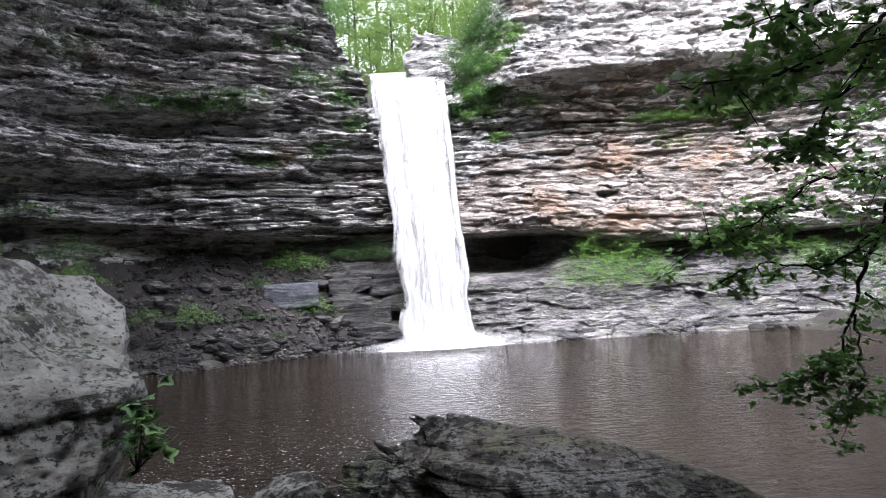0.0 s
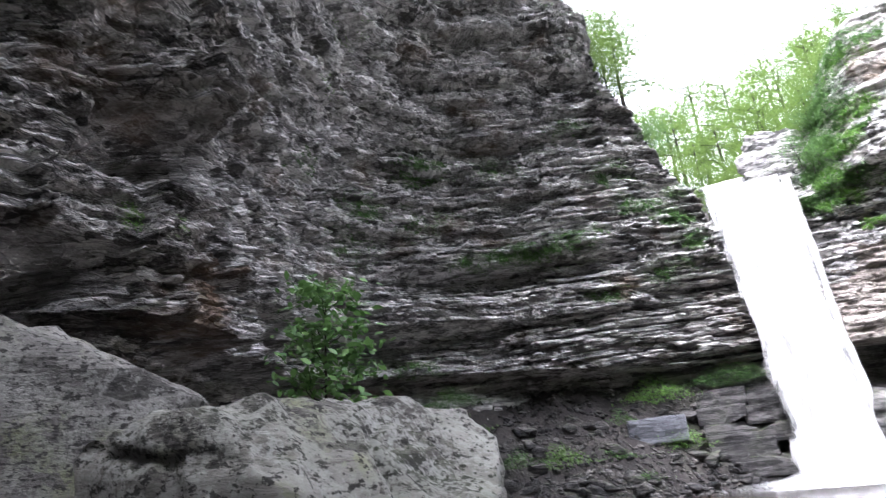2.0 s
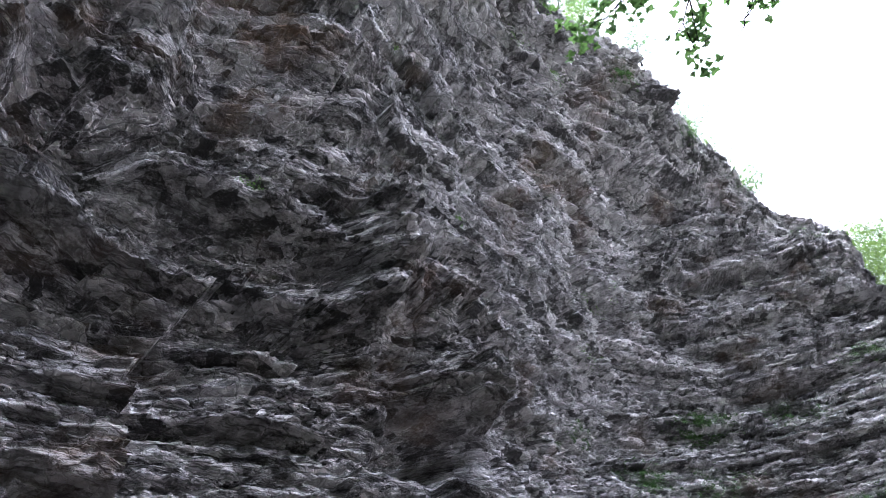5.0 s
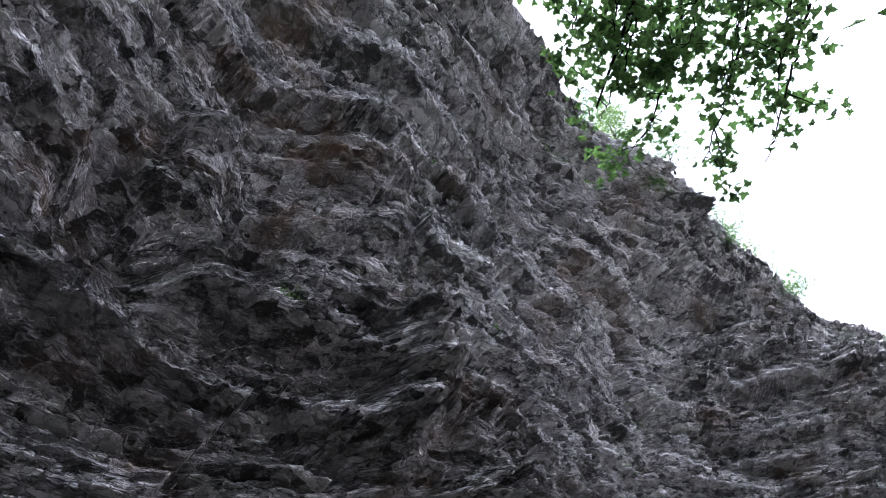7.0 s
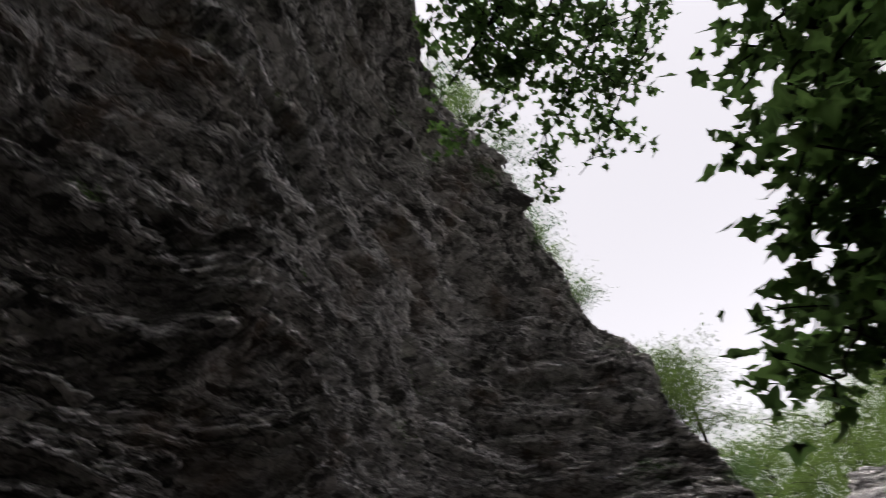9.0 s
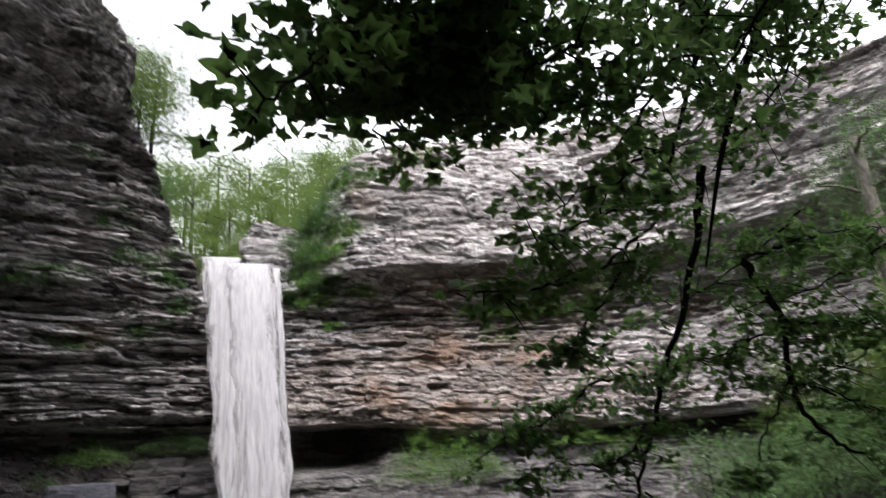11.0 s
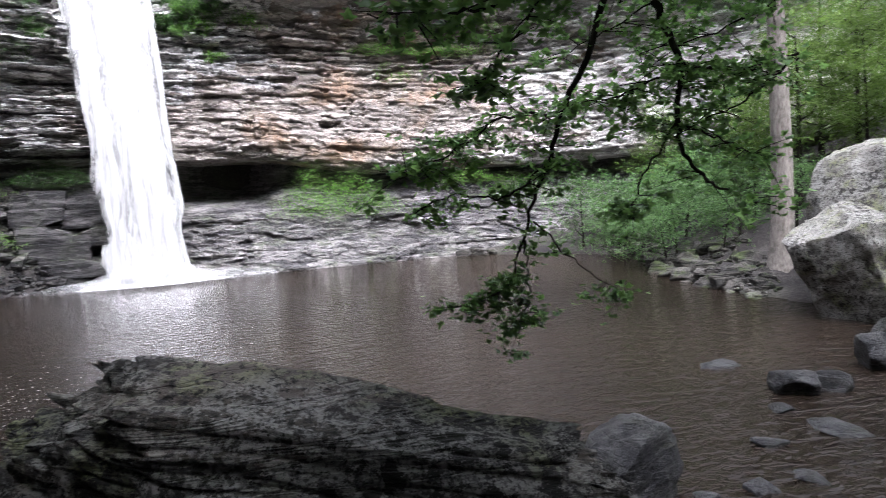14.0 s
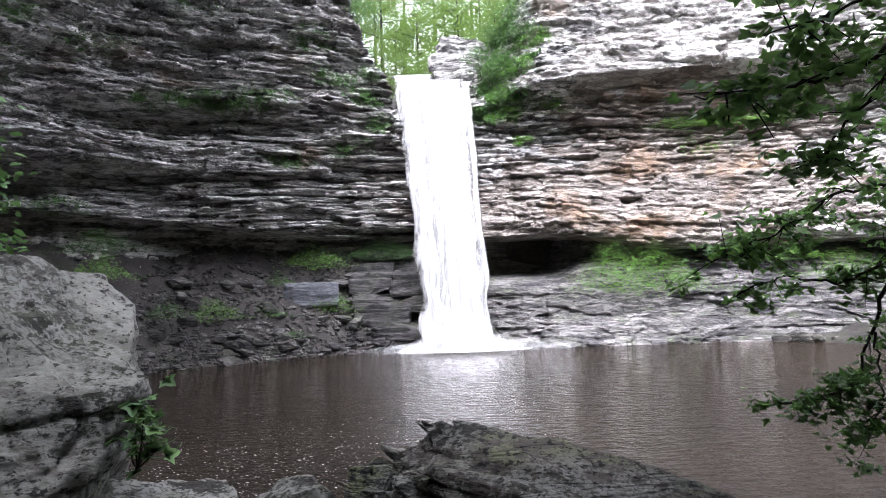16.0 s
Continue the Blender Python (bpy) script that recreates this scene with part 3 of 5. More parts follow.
RIGHT_LINE = [(-7.0, 59.0), (-3.0, 59.0), (2.0, 58.6), (8.0, 58.0), (16.0, 57.5), (25.0, 56.8), (33.0, 53.5), (38.5, 47.0), (43.0, 37.0), (47.0, 26.0)]
RIGHT_TOP = [23.6, 23.0, 28.0, 34.0, 36.0, 37.0, 37.0, 36.0, 34.0, 32.0]
RIGHT_PROFILE = [(4.6, -1.6), (3.8, 0.1), (3.2, 0.5), (2.4, 1.5), (1.2, 2.3), (0.3, 4.0), (-1.2, 5.2), (-2.0, 6.4), (-3.4, 7.0),
                 (-3.6, 7.8), (-0.2, 7.9), (0.3, 8.6), (0.0, 12.0), (-0.4, 15.5), (-0.9, 17.2), (-1.5, 17.6), (-1.3, 18.6), (-0.3, 19.6),
                 (0.6, 21.6), (1.1, 22.0), (2.2, 22.5), (2.3, 26.0), (3.0, 30.0), (2.2, 34.6), (-2.0, 36.0), (-14.0, 37.0)]


def build_right():
    cols, rows = 700, 600
    line = spline(np.column_stack([RIGHT_LINE, RIGHT_TOP]), cols)
    top = line[:, 2]
    tang = np.gradient(line[:, :2], axis=0)
    tang /= np.linalg.norm(tang, axis=1)[:, None]
    out = np.stack([tang[:, 1], -tang[:, 0], 0 * top], -1)
    prof = np.asarray(RIGHT_PROFILE)
    steps = np.concatenate([[0], np.cumsum(np.maximum(np.linalg.norm(np.diff(prof, axis=0), axis=1), 0.5))])
    s = np.linspace(0, steps[-1], rows)
    off, z = np.interp(s, steps, prof[:, 0]), np.interp(s, steps, prof[:, 1])
    # the rim drops towards the falls; the hollow under the face is higher there
    z2 = np.where(z[:, None] > 19, 19 + (z[:, None] - 19) * ((top[None, :] - 19) / 17.0), z[:, None])
    near_falls = 1 - smooth(8.0, 20.0, line[:, 0])
    lift = 1.5 * near_falls[None, :] * smooth(6.0, 7.5, z)[:, None] * (1 - smooth(9, 15, z))[:, None]
    z2 = z2 + lift
    off2 = off[:, None] * np.ones(cols)[None, :]
    at_falls = (1 - smooth(1.5, 9.0, line[:, 0]))[None, :]
    back = np.interp(z, [-2, 0, 6, 20, 23, 37], [0, 0, -0.5, -1.0, -1.5, -9.0])[:, None]
    off2 = off2 * (1 - 0.75 * at_falls) + back * at_falls
    pos = np.zeros((rows, cols, 3))
    cave = np.exp(-((line[:, 0] - 5.5) / 4.6) ** 4)[None, :] * (smooth(5.0, 6.6, z) * (z < 7.88))[:, None]
    off2 = off2 - 4.5 * cave * at_falls.max()
    pos[..., :2] = line[None, :, :2] + out[None, :, :2] * off2[..., None]
    pos[..., 2] = z2
    ob, q = cliff_sheet("cliff_right", pos, np.broadcast_to(out, pos.shape), 29, ROCK_RIGHT, 0.45, np.repeat(0.30 + 0.9 * smooth(15.0, 17.0, z) * (1 - smooth(20.5, 22.0, z)), cols), 0.5)
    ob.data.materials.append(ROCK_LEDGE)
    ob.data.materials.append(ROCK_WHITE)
    ob.data.materials.append(ROCK_LEFT)
    mid = 0.5 * (q[:-1, :-1] + q[1:, 1:])
    ragged = fbm(mid.reshape(-1, 3) / np.array([3.0, 3.0, 1.2]), 4, 91).reshape(mid.shape[:2])
    sj = s[:-1, None] + 1.6 * ragged
    xj = line[None, :-1, 0] + 7.0 * ragged
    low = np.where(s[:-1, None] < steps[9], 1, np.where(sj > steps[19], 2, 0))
    # Far right end also takes the pale rock, in place of sunlight there.
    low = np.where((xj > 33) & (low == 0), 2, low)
    low = np.where((xj < 9.5) & ((low == 2) | ((low == 0) & (mid[..., 2] > 16 + 3 * ragged))), 3, low).astype(np.int32).ravel()
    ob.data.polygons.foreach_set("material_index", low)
    return ob, q


cliff_right, RIGHT_Q = build_right()
tagged(cliff_right, "pale and orange stained layered sandstone cliff", "cliff")

# ---- ground: one sheet ----
SHORE = [(-20, 46), (-15, 50), (-8, 55), (0, 57.5), (10, 57), (25, 55.5), (27.5, 49), (31, 42.6), (30.5, 36), (24.8, 27.5), (22.6, 20.8), (22.0, 15.0),
         (19, 9), (13, 5.5), (6, 5.2), (0, 5.0), (-5, 5.5), (-9, 9), (-13, 19), (-18, 32), (-21, 41)]


def edge_distance(x, y, loop):
    """Signed distance to a closed outline: positive outside."""
    pts = np.asarray(loop, dtype=float)
    best, inside = np.full(x.shape, 1e9), np.zeros(x.shape, dtype=bool)
    for (ax, ay), (bx, by) in zip(pts, np.roll(pts, -1, axis=0)):
        t = np.clip(((x - ax) * (bx - ax) + (y - ay) * (by - ay)) / ((bx - ax) ** 2 + (by - ay) ** 2), 0, 1)
        best = np.minimum(best, np.hypot(x - ax - t * (bx - ax), y - ay - t * (by - ay)))
        cross = ((ay > y) != (by > y)) & (x < (bx - ax) * (y - ay) / (by - ay + 1e-12) + ax)
        inside ^= cross
    return np.where(inside, -best, best)


def line_distance(x, y, pts):
    best = np.full(x.shape, 1e9)
    for (ax, ay), (bx, by) in zip(pts[:-1], pts[1:]):
        t = np.clip(((x - ax) * (bx - ax) + (y - ay) * (by - ay)) / ((bx - ax) ** 2 + (by - ay) ** 2), 0, 1)
        best = np.minimum(best, np.hypot(x - ax - t * (bx - ax), y - ay - t * (by - ay)))
    return best


HOLLOW = [(-1, 61), (-9, 60), (-16, 57), (-24.5, 52), (-29.5, 46), (-33, 38), (-31.5, 30), (-27, 20.5), (-25.5, 13), (-25, 6), (-24, 0), (-22.5, -6), (-18, -14), (-8, -25)]
PLATEAU = [(-24, 100), (-24, 72), (-28, 64), (-36, 56), (-41, 40), (-40, 26), (-36, 12), (-33, 0), (-30, -14), (-14, -34), (-40, -60), (-400, -60), (-400, 400), (-60, 400), (-32, 130)]
PLATEAU_RIGHT = [(5, 72), (16, 68), (30, 68), (42, 62), (50, 48), (58, 30), (400, 0), (400, 400), (60, 400), (14, 130)]


def ground_height(x, y):
    p = np.stack([x, y, 0 * x], -1)
    ds = edge_distance(x, y, SHORE)
    dc = line_distance(x, y, HOLLOW)
    z = np.where(ds < 0, -0.15 + 0.35 * np.maximum(ds, -6), 0)
    talus = 9.2 * ds / (np.maximum(ds, 0) + dc + 0.3)
    bank = 0.05 + 0.30 * np.maximum(ds, 0) + 0.012 * np.maximum(ds, 0) ** 2
    bank = np.minimum(bank, 40)
    az = np.degrees(np.arctan2(x, y))
    leftness = (1 - smooth(-12, 2, az)) * smooth(-175, -150, az)
    camera_side = np.exp(-((x / 7.0) ** 2 + ((y - 0.5) / 5.0) ** 2))
    out = talus * leftness + bank * (1 - leftness)
    out = out * (1 - 0.9 * camera_side) + 0.9 * camera_side * np.minimum(2.6, 0.6 * np.maximum(ds, 0))
    # Rise behind the viewer, out of view, added to cut off low sky.
    behind = smooth(4, 34, -y - 0.25 * x) * (1 - leftness)
    out = out + behind * 26
    # the gorge above the falls, and the high ground on both sides of it
    gorge = smooth(63.5, 67, y)
    out = np.where((y > 56 - 0.0 * x) & (x > 1) & (x < 40) & (y < 63.5), -0.6, out)
    out = np.where((y > 63.5) & (x > -14) & (x < 40), gorge * (22.4 + 0.42 * np.clip(y - 68, 0, 60)), out)
    for loop, h in ((PLATEAU, 43.5), (PLATEAU_RIGHT, 34.0)):
        d = edge_distance(x, y, loop)
        f = 1 - smooth(-3, 3, d)
        out = np.where(f > 0, out * (1 - f) + f * np.maximum(h + 0.05 * np.maximum(-d, 0), out), out)
    rough = 0.55 * fbm(p / 2.2, 5, 41) * smooth(-1, 4, ds) + 0.10 * fbm(p / 0.5, 3, 47)
    return np.where(ds > 0, np.maximum(out, 0.02), z) + np.where(ds > 0, rough * smooth(0, 3, ds), 0)


def build_ground():
    def axis(lo, hi, fine, far):
        a = [lo]
        while a[-1] < hi:
            a.append(a[-1] + fine)
        left, right, step = [], [], fine
        x = lo
        while x > -far:
            step *= 1.13
            x -= step
            left.append(x)
        step, x = fine, a[-1]
        while x < far:
            step *= 1.13
            x += step
            right.append(x)
        return np.asarray(left[::-1] + a + right)
    xs, ys = axis(-42, 56, 0.33, 2500), axis(-24, 76, 0.33, 2500)
    gx, gy = np.meshgrid(xs, ys)
    x, y = gx.ravel(), gy.ravel()
    z = ground_height(x, y)
    return tagged(new("ground", mesh_from("ground", np.stack([x, y, z], -1), grid_faces(len(ys), len(xs)), SOIL, False)),
                  "dark stony soil sloping down to the pool", "ground", kind="structure")


ground = build_ground()


def build_water():
    xs, ys = np.linspace(-26, 36, 125), np.linspace(1, 60, 119)
    gx, gy = np.meshgrid(xs, ys)
    v = np.stack([gx.ravel(), gy.ravel(), 0 * gx.ravel()], -1)
    return tagged(new("water", mesh_from("water", v, grid_faces(len(ys), len(xs)), WATER, False)), "brown rippled pool water below the falls", "water", kind="structure")


water = build_water()


# ---- the waterfall ----
def build_falls():
    fall = tagged(new("waterfall"), "white plunging waterfall pouring over the cliff lip", "waterfall")
    fall.location = (0, 55, 0)

    def veil(x0t, x1t, x0b, x1b, ytop, ztop, ybot, cols, rows, seed, ragged=0.25, zbot=-0.2):
        u, v = np.meshgrid(np.linspace(0, 1, cols), np.linspace(0, 1, rows))
        run = np.clip(v / 0.06, 0, 1)
        drop = np.clip((v - 0.05) / 0.95, 0, 1)
        e = 0.8 * drop ** 0.75 + 0.2 * drop
        x = (x0t * (1 - e) + x0b * e) * (1 - u) + (x1t * (1 - e) + x1b * e) * u
        z = ztop - 0.15 * run - (ztop - 0.15 - zbot) * drop
        y = ytop + 1.6 * (1 - run) + (ybot - ytop) * drop ** 0.55
        p = np.stack([x.ravel() * 1.6, 0 * x.ravel() + seed, z.ravel() * 0.10], -1)
        bulge = 1.0 - (2 * u.ravel() - 1) ** 4
        y = y.ravel() - (0.5 * bulge + 0.17 * fbm(p, 4, seed)) * np.clip(0.25 + drop.ravel(), 0, 1)
        q = np.stack([x.ravel() * 0.7, 0 * x.ravel() + seed + 3, z.ravel() * 0.5], -1)
        x = x.ravel() + ragged * vnoise(q, seed + 2) * drop.ravel()
        me = mesh_from("veil", np.stack([x, y - 55, z.ravel()], -1), grid_faces(rows, cols), FALL, False)
        across = np.stack([u.ravel(), v.ravel()], -1)[grid_faces(rows, cols).ravel()]
        me.uv_layers.new(name="across").data.foreach_set("uv", across.ravel().astype(np.float32))
        return me
    # a solid core with looser sheets in front of it
    part("veil", veil(-5.4, -2.0, -2.3, 0.4, 59.0, 24.3, 55.6, 70, 260, 3), FALL, fall)
    part("veil", veil(-2.4, 1.4, -0.6, 2.6, 58.2, 23.4, 55.3, 80, 260, 5), FALL, fall)
    part("veil", veil(-5.0, -1.2, -2.9, 1.2, 58.5, 24.1, 54.8, 80, 260, 13, 0.5), FALL, fall)
    part("veil", veil(-3.2, 1.5, -1.4, 3.0, 58.0, 23.4, 54.6, 80, 260, 15, 0.4), FALL, fall)
    part("thin_strand", veil(1.0, 1.8, 2.2, 3.0, 58.1, 23.0, 55.6, 16, 200, 8, 0.3), FALL, fall)
    return fall


waterfall = build_falls()


# ---- rocks ----
def rock_shape(seed, boxy=0.3, cuts=9, detail=4, beds=0.0, rough=0.05, planes=()):
    """Vertices (about within -1..1) and triangles of a broken block; planes: cuts of its own, (normal, distance)."""
    bm = bmesh.new()
    bmesh.ops.create_icosphere(bm, subdivisions=detail, radius=1.0)
    p = np.array([v.co[:] for v in bm.verts])
    f = np.array([[v.index for v in face.verts] for face in bm.faces])
    bm.free()
    rng = np.random.RandomState(seed)
    box = 0.82 * p / np.abs(p).max(axis=1)[:, None]
    p = p * (1 - boxy) + box * boxy
    for _ in range(cuts):
        n = rng.normal(size=3)
        n /= np.linalg.norm(n)
        over = np.maximum(p @ n - rng.uniform(0.55, 0.85), 0)
        p = p - over[:, None] * n
    for n, far in planes:
        n = np.asarray(n) / np.linalg.norm(n)
        p = p - np.maximum(p @ n - far, 0)[:, None] * n
    p = p + rough * 1.6 * (p / np.linalg.norm(p, axis=1)[:, None]) * fbm(p * 1.7 + seed, 4, seed)[:, None]
    if beds:
        z = p[:, 2] + 0.05 * fbm(p * 1.2, 2, seed + 4)
        edges = np.cumsum(rng.uniform(0.06, 0.26, 60)) - 2.0
        k = np.clip(np.searchsorted(edges, z) - 1, 0, 58)
        g = (z - edges[k]) / (edges[k + 1] - edges[k])
        s = 1 + beds * (hashed(k, np.floor(np.arctan2(p[:, 1], p[:, 0]) * 2.5 + k).astype(np.int64)) - 0.6) - beds * 0.6 * np.exp(-(np.minimum(g, 1 - g) / 0.1) ** 2)
        p = np.column_stack([p[:, 0] * s, p[:, 1] * s, p[:, 2]])
    crack = np.exp(-(vnoise(p * np.array([1.6, 1.6, 3.0]) + seed, seed + 6) / 0.045) ** 2)
    p = p * (1 - 0.9 * rough * crack)[:, None]
    p = p + 0.55 * rough * fbm(p * 7.0 + seed, 4, seed + 2)[:, None] * p
    return p, f


def at(az, d):
    return d * math.sin(radians(az)), d * math.cos(radians(az))


def height(el, d):
    return EYE[2] + d * math.tan(radians(el))


def boulder(name, place, size, turn, seed, material, label, boxy=0.3, cuts=9, detail=5, beds=0.0, rough=0.05, lean=(0, 0), group="", planes=()):
    p, f = rock_shape(seed, boxy, cuts, detail, beds, rough, planes)
    ob = new(name, mesh_from(name, p * np.asarray(size), f, material))
    ob.matrix_world = pose(*place, lean[0], lean[1], turn)
    return tagged(ob, label, "boulder" if max(size) > 0.8 else "rock", group)


# round the viewer's feet
boulder("boulder", (-2.95, 3.8, 3.35), (1.42, 1.3, 1.75), 8, 3, ROCK_BOULDER, "large lichen-covered grey boulder beside the pool", 0.9, 2, 7, 0.04, 0.05, (0, 0),
        planes=(((0.5, -0.15, 0.85), 0.78), ((0.85, 0.1, -0.55), 0.52), ((-0.3, 0.1, 0.95), 0.78), ((0.75, -0.65, 0.1), 0.80)))
x, y = at(-60.0, 7.8)
boulder("boulder", (x, y, 4.1), (1.95, 1.7, 2.1), 52, 8, ROCK_GREY, "smooth pale grey boulder below the overhang", 0.6, 6, 5, 0.0, 0.04, (-8, 24))
x, y = at(-71, 11.5)
boulder("rock_pillar", (x, y, 5.7), (1.7, 1.6, 2.9), 68, 12, ROCK_GREY, "tall square grey rock pillar under the overhang", 0.9, 5, 5, 0.10, 0.05)
x, y = at(-22.5, 4.9)
boulder("flat_rock", (x, y, 2.95), (0.58, 0.5, 0.45), 35, 21, ROCK_BOULDER, "flat grey rock wedged at the water's edge", 0.75, 5, 5, 0.08, 0.05, (4, 12))
x, y = at(-12.6, 5.0)
boulder("flat_rock", (x, y, 2.9), (0.48, 0.36, 0.38), -20, 24, ROCK_BOULDER, "small pale rock beside the slab", 0.55, 7, 5, 0.05, 0.06, (0, -14))
boulder("rock_slab", (0.78, 4.82, 2.58), (2.8, 0.8, 0.72), -27, 31, ROCK_SLAB, "long cracked dark rock slab with pale lichen", 0.9, 3, 7, 0.15, 0.06, (12, 12), planes=(((0.1, -0.75, 0.65), 0.72), ((0.9, -0.1, -0.4), 0.74)))
boulder("rock_slab", (2.62, 4.05, 2.25), (0.75, 0.5, 0.26), -34, 33, ROCK_SLAB, "thin tilted rock slab with mossy top", 0.9, 4, 5, 0.12, 0.05, (10, 16))
x, y = at(37.5, 10.3)
boulder("boulder", (x, y, 0.35), (1.05, 0.9, 0.85), 25, 44, ROCK_WET, "wet dark boulder standing in the pool", 0.4, 9, 5, 0.05, 0.06)
# in the shallows
for az, d, s, seed in ((50.9, 16.3, (0.62, 0.5, 0.42), 51), (53.3, 16.6, (0.42, 0.4, 0.32), 52), (56.3, 19.0, (0.62, 0.6, 0.62), 53), (57.4, 21.5, (0.6, 0.6, 0.6), 57),
                      (45.3, 18.2, (0.75, 0.5, 0.12), 54), (50.0, 15.0, (0.5, 0.3, 0.14), 55), (53.8, 13.9, (0.75, 0.45, 0.13), 56),
                      (49.2, 12.9, (0.35, 0.3, 0.13), 58), (48.6, 10.9, (0.42, 0.3, 0.12), 59), (44.5, 10.4, (0.25, 0.22, 0.12), 60), (52.0, 11.5, (0.5, 0.3, 0.1), 61)):
    x, y = at(az, d)
    boulder("shallows_rock", (x, y, s[2] * 0.35 if s[2] > 0.2 else -0.03), s, 40 * seed, seed, ROCK_WET, "wet grey rock breaking the shallow water", 0.3, 8, 4, 0.0, 0.06, group="rocks in the shallows")
# the two great boulders on the far bank
x, y = at(54.8, 26.3)
boulder("boulder", (x, y, 1.9), (2.6, 2.2, 2.6), 30, 71, ROCK_BOULDER, "huge lichen-spotted boulder at the water's edge", 0.35, 8, 6, 0.0, 0.045)
x, y = at(56.5, 30.0)
boulder("boulder", (x, y, 3.3), (3.6, 2.4, 2.7), 20, 75, ROCK_BOULDER, "huge sloping pale boulder leaning behind another", 0.4, 7, 5, 0.0, 0.05, (0, -16))

ROCK_KINDS = [mesh_from("rock", *rock_shape(100 + i, 0.9, 9, 3, 0.0, 0.035), ROCK_TALUS) for i in range(8)]
BANK_KINDS = [mesh_from("rock", *rock_shape(130 + i, 0.7, 9, 3, 0.0, 0.06), ROCK_BANK) for i in range(5)]


def strew(name, kinds, n, inside, label, group, seed, lo, hi, flat=0.6):
    rng, made = np.random.RandomState(seed), 0
    while made < n:
        x, y = inside(rng)
        z = float(ground_height(np.array([x]), np.array([y]))[0])
        if z < -0.3 or z > 11:
            continue
        s = lo + (hi - lo) * rng.rand() ** 2.5
        ob = new(name, kinds[rng.randint(len(kinds))])
        ob.matrix_world = pose(x, y, z + 0.05 * s, rng.uniform(-25, 25), rng.uniform(-20, 20), rng.uniform(0, 360)) @ Matrix.Diagonal((s, s * rng.uniform(0.6, 1), s * rng.uniform(0.35, flat), 1))
        tagged(ob, label, "rock", group)
        made += 1


def on_talus(rng):
    az = rng.uniform(-34, -2)
    d = np.interp(az, [-34, -23, -8, 0], [37, 50, 55, 57]) + rng.rand() ** 1.6 * 8
    return at(az, d)


def on_bank(rng):
    az = rng.uniform(37, 50)
    d = np.interp(az, [36, 40, 42, 50], [51, 46, 37, 27]) + rng.rand() ** 1.7 * 9 - 0.6
    return at(az, d)


strew("talus_rock", ROCK_KINDS, 300, on_talus, "dark angular rock on the talus slope", "talus rocks", 5, 0.16, 1.1)
strew("bank_rock", BANK_KINDS, 150, on_bank, "grey rock on the wooded bank", "bank rocks", 6, 0.2, 1.0, 0.95)
def debris(name, inside, n, lo, hi, seed, material, label):
    """Small broken stones, too many to count."""
    rng = np.random.RandomState(seed)
    p0, f0 = rock_shape(seed, 0.9, 9, 1, 0.0, 0.03)
    xy = np.array([inside(rng) for _ in range(n)])
    z = ground_height(xy[:, 0], xy[:, 1])
    s = lo + (hi - lo) * rng.rand(n) ** 2.5
    a = rng.uniform(0, 2 * np.pi, n)
    q = p0[None] * np.stack([s, s * rng.uniform(0.5, 1, n), s * rng.uniform(0.35, 0.8, n)], -1)[:, None, :]
    t = rng.normal(0, 0.35, n)[:, None]
    x, y, h = q[..., 0], q[..., 1], q[..., 2] + t * q[..., 0]
    v = np.stack([x * np.cos(a)[:, None] - y * np.sin(a)[:, None] + xy[:, :1], x * np.sin(a)[:, None] + y * np.cos(a)[:, None] + xy[:, 1:], h + z[:, None] + 0.1 * s[:, None]], -1)
    f = f0[None] + len(p0) * np.arange(n)[:, None, None]
    tagged(new(name, mesh_from(name, v.reshape(-1, 3), f.reshape(-1, 3), material)), label, "stones", kind="stuff")


debris("talus_debris", on_talus, 7000, 0.05, 0.4, 15, ROCK_TALUS, "dark broken stones littering the talus slope")
debris("bank_debris", on_bank, 1500, 0.05, 0.26, 16, ROCK_BANK, "grey broken stones littering the bank")

for az, s, seed in ((25.3, 0.9, 81), (26.6, 1.1, 82), (27.8, 0.8, 83), (28.9, 0.7, 84), (17.2, 0.5, 85), (15.6, 0.45, 86), (12.5, 0.4, 87), (5.2, 0.6, 88)):
    x, y = at(az, np.interp(az, [5, 15, 28], [55.5, 56.2, 58.0]))
    ob = new("shore_rock", BANK_KINDS[seed % 5])
    ob.matrix_world = pose(x, y, 0.1 * s, 0, 0, seed * 33) @ Matrix.Diagonal((s, s * 0.8, s * 0.7, 1))
    tagged(ob, "dark rock at the foot of the cliff", "rock", "shore rocks")


# ---- leaves ----
def lobed():
    """A five-lobed leaf of unit length, folded a little along its rib: vertices and triangles."""
    rim = [(-90, 0.12), (-48, 0.50), (-22, 0.42), (12, 0.86), (24, 0.66), (42, 0.50), (70, 0.74), (90, 1.0), (110, 0.74), (138, 0.50), (156, 0.66), (168, 0.86), (202, 0.42), (228, 0.50)]
    v = [(0, 0, 0)] + [(0.6 * r * math.cos(radians(a)), 0.6 * r * math.sin(radians(a)) + 0.1, 0.10 * abs(r * math.cos(radians(a)))) for a, r in rim]
    n = len(rim)
    return np.array(v), np.array([[0, 1 + i, 1 + (i + 1) % n] for i in range(n)])


def plain_leaf():
    v = np.array([(0, -0.5, 0), (0.26, -0.05, 0.05), (0.2, 0.28, 0.03), (0, 0.55, -0.04), (-0.2, 0.28, 0.03), (-0.26, -0.05, 0.05)])
    return v, np.array([[0, 1, 5], [1, 2, 4], [1, 4, 5], [2, 3, 4]])


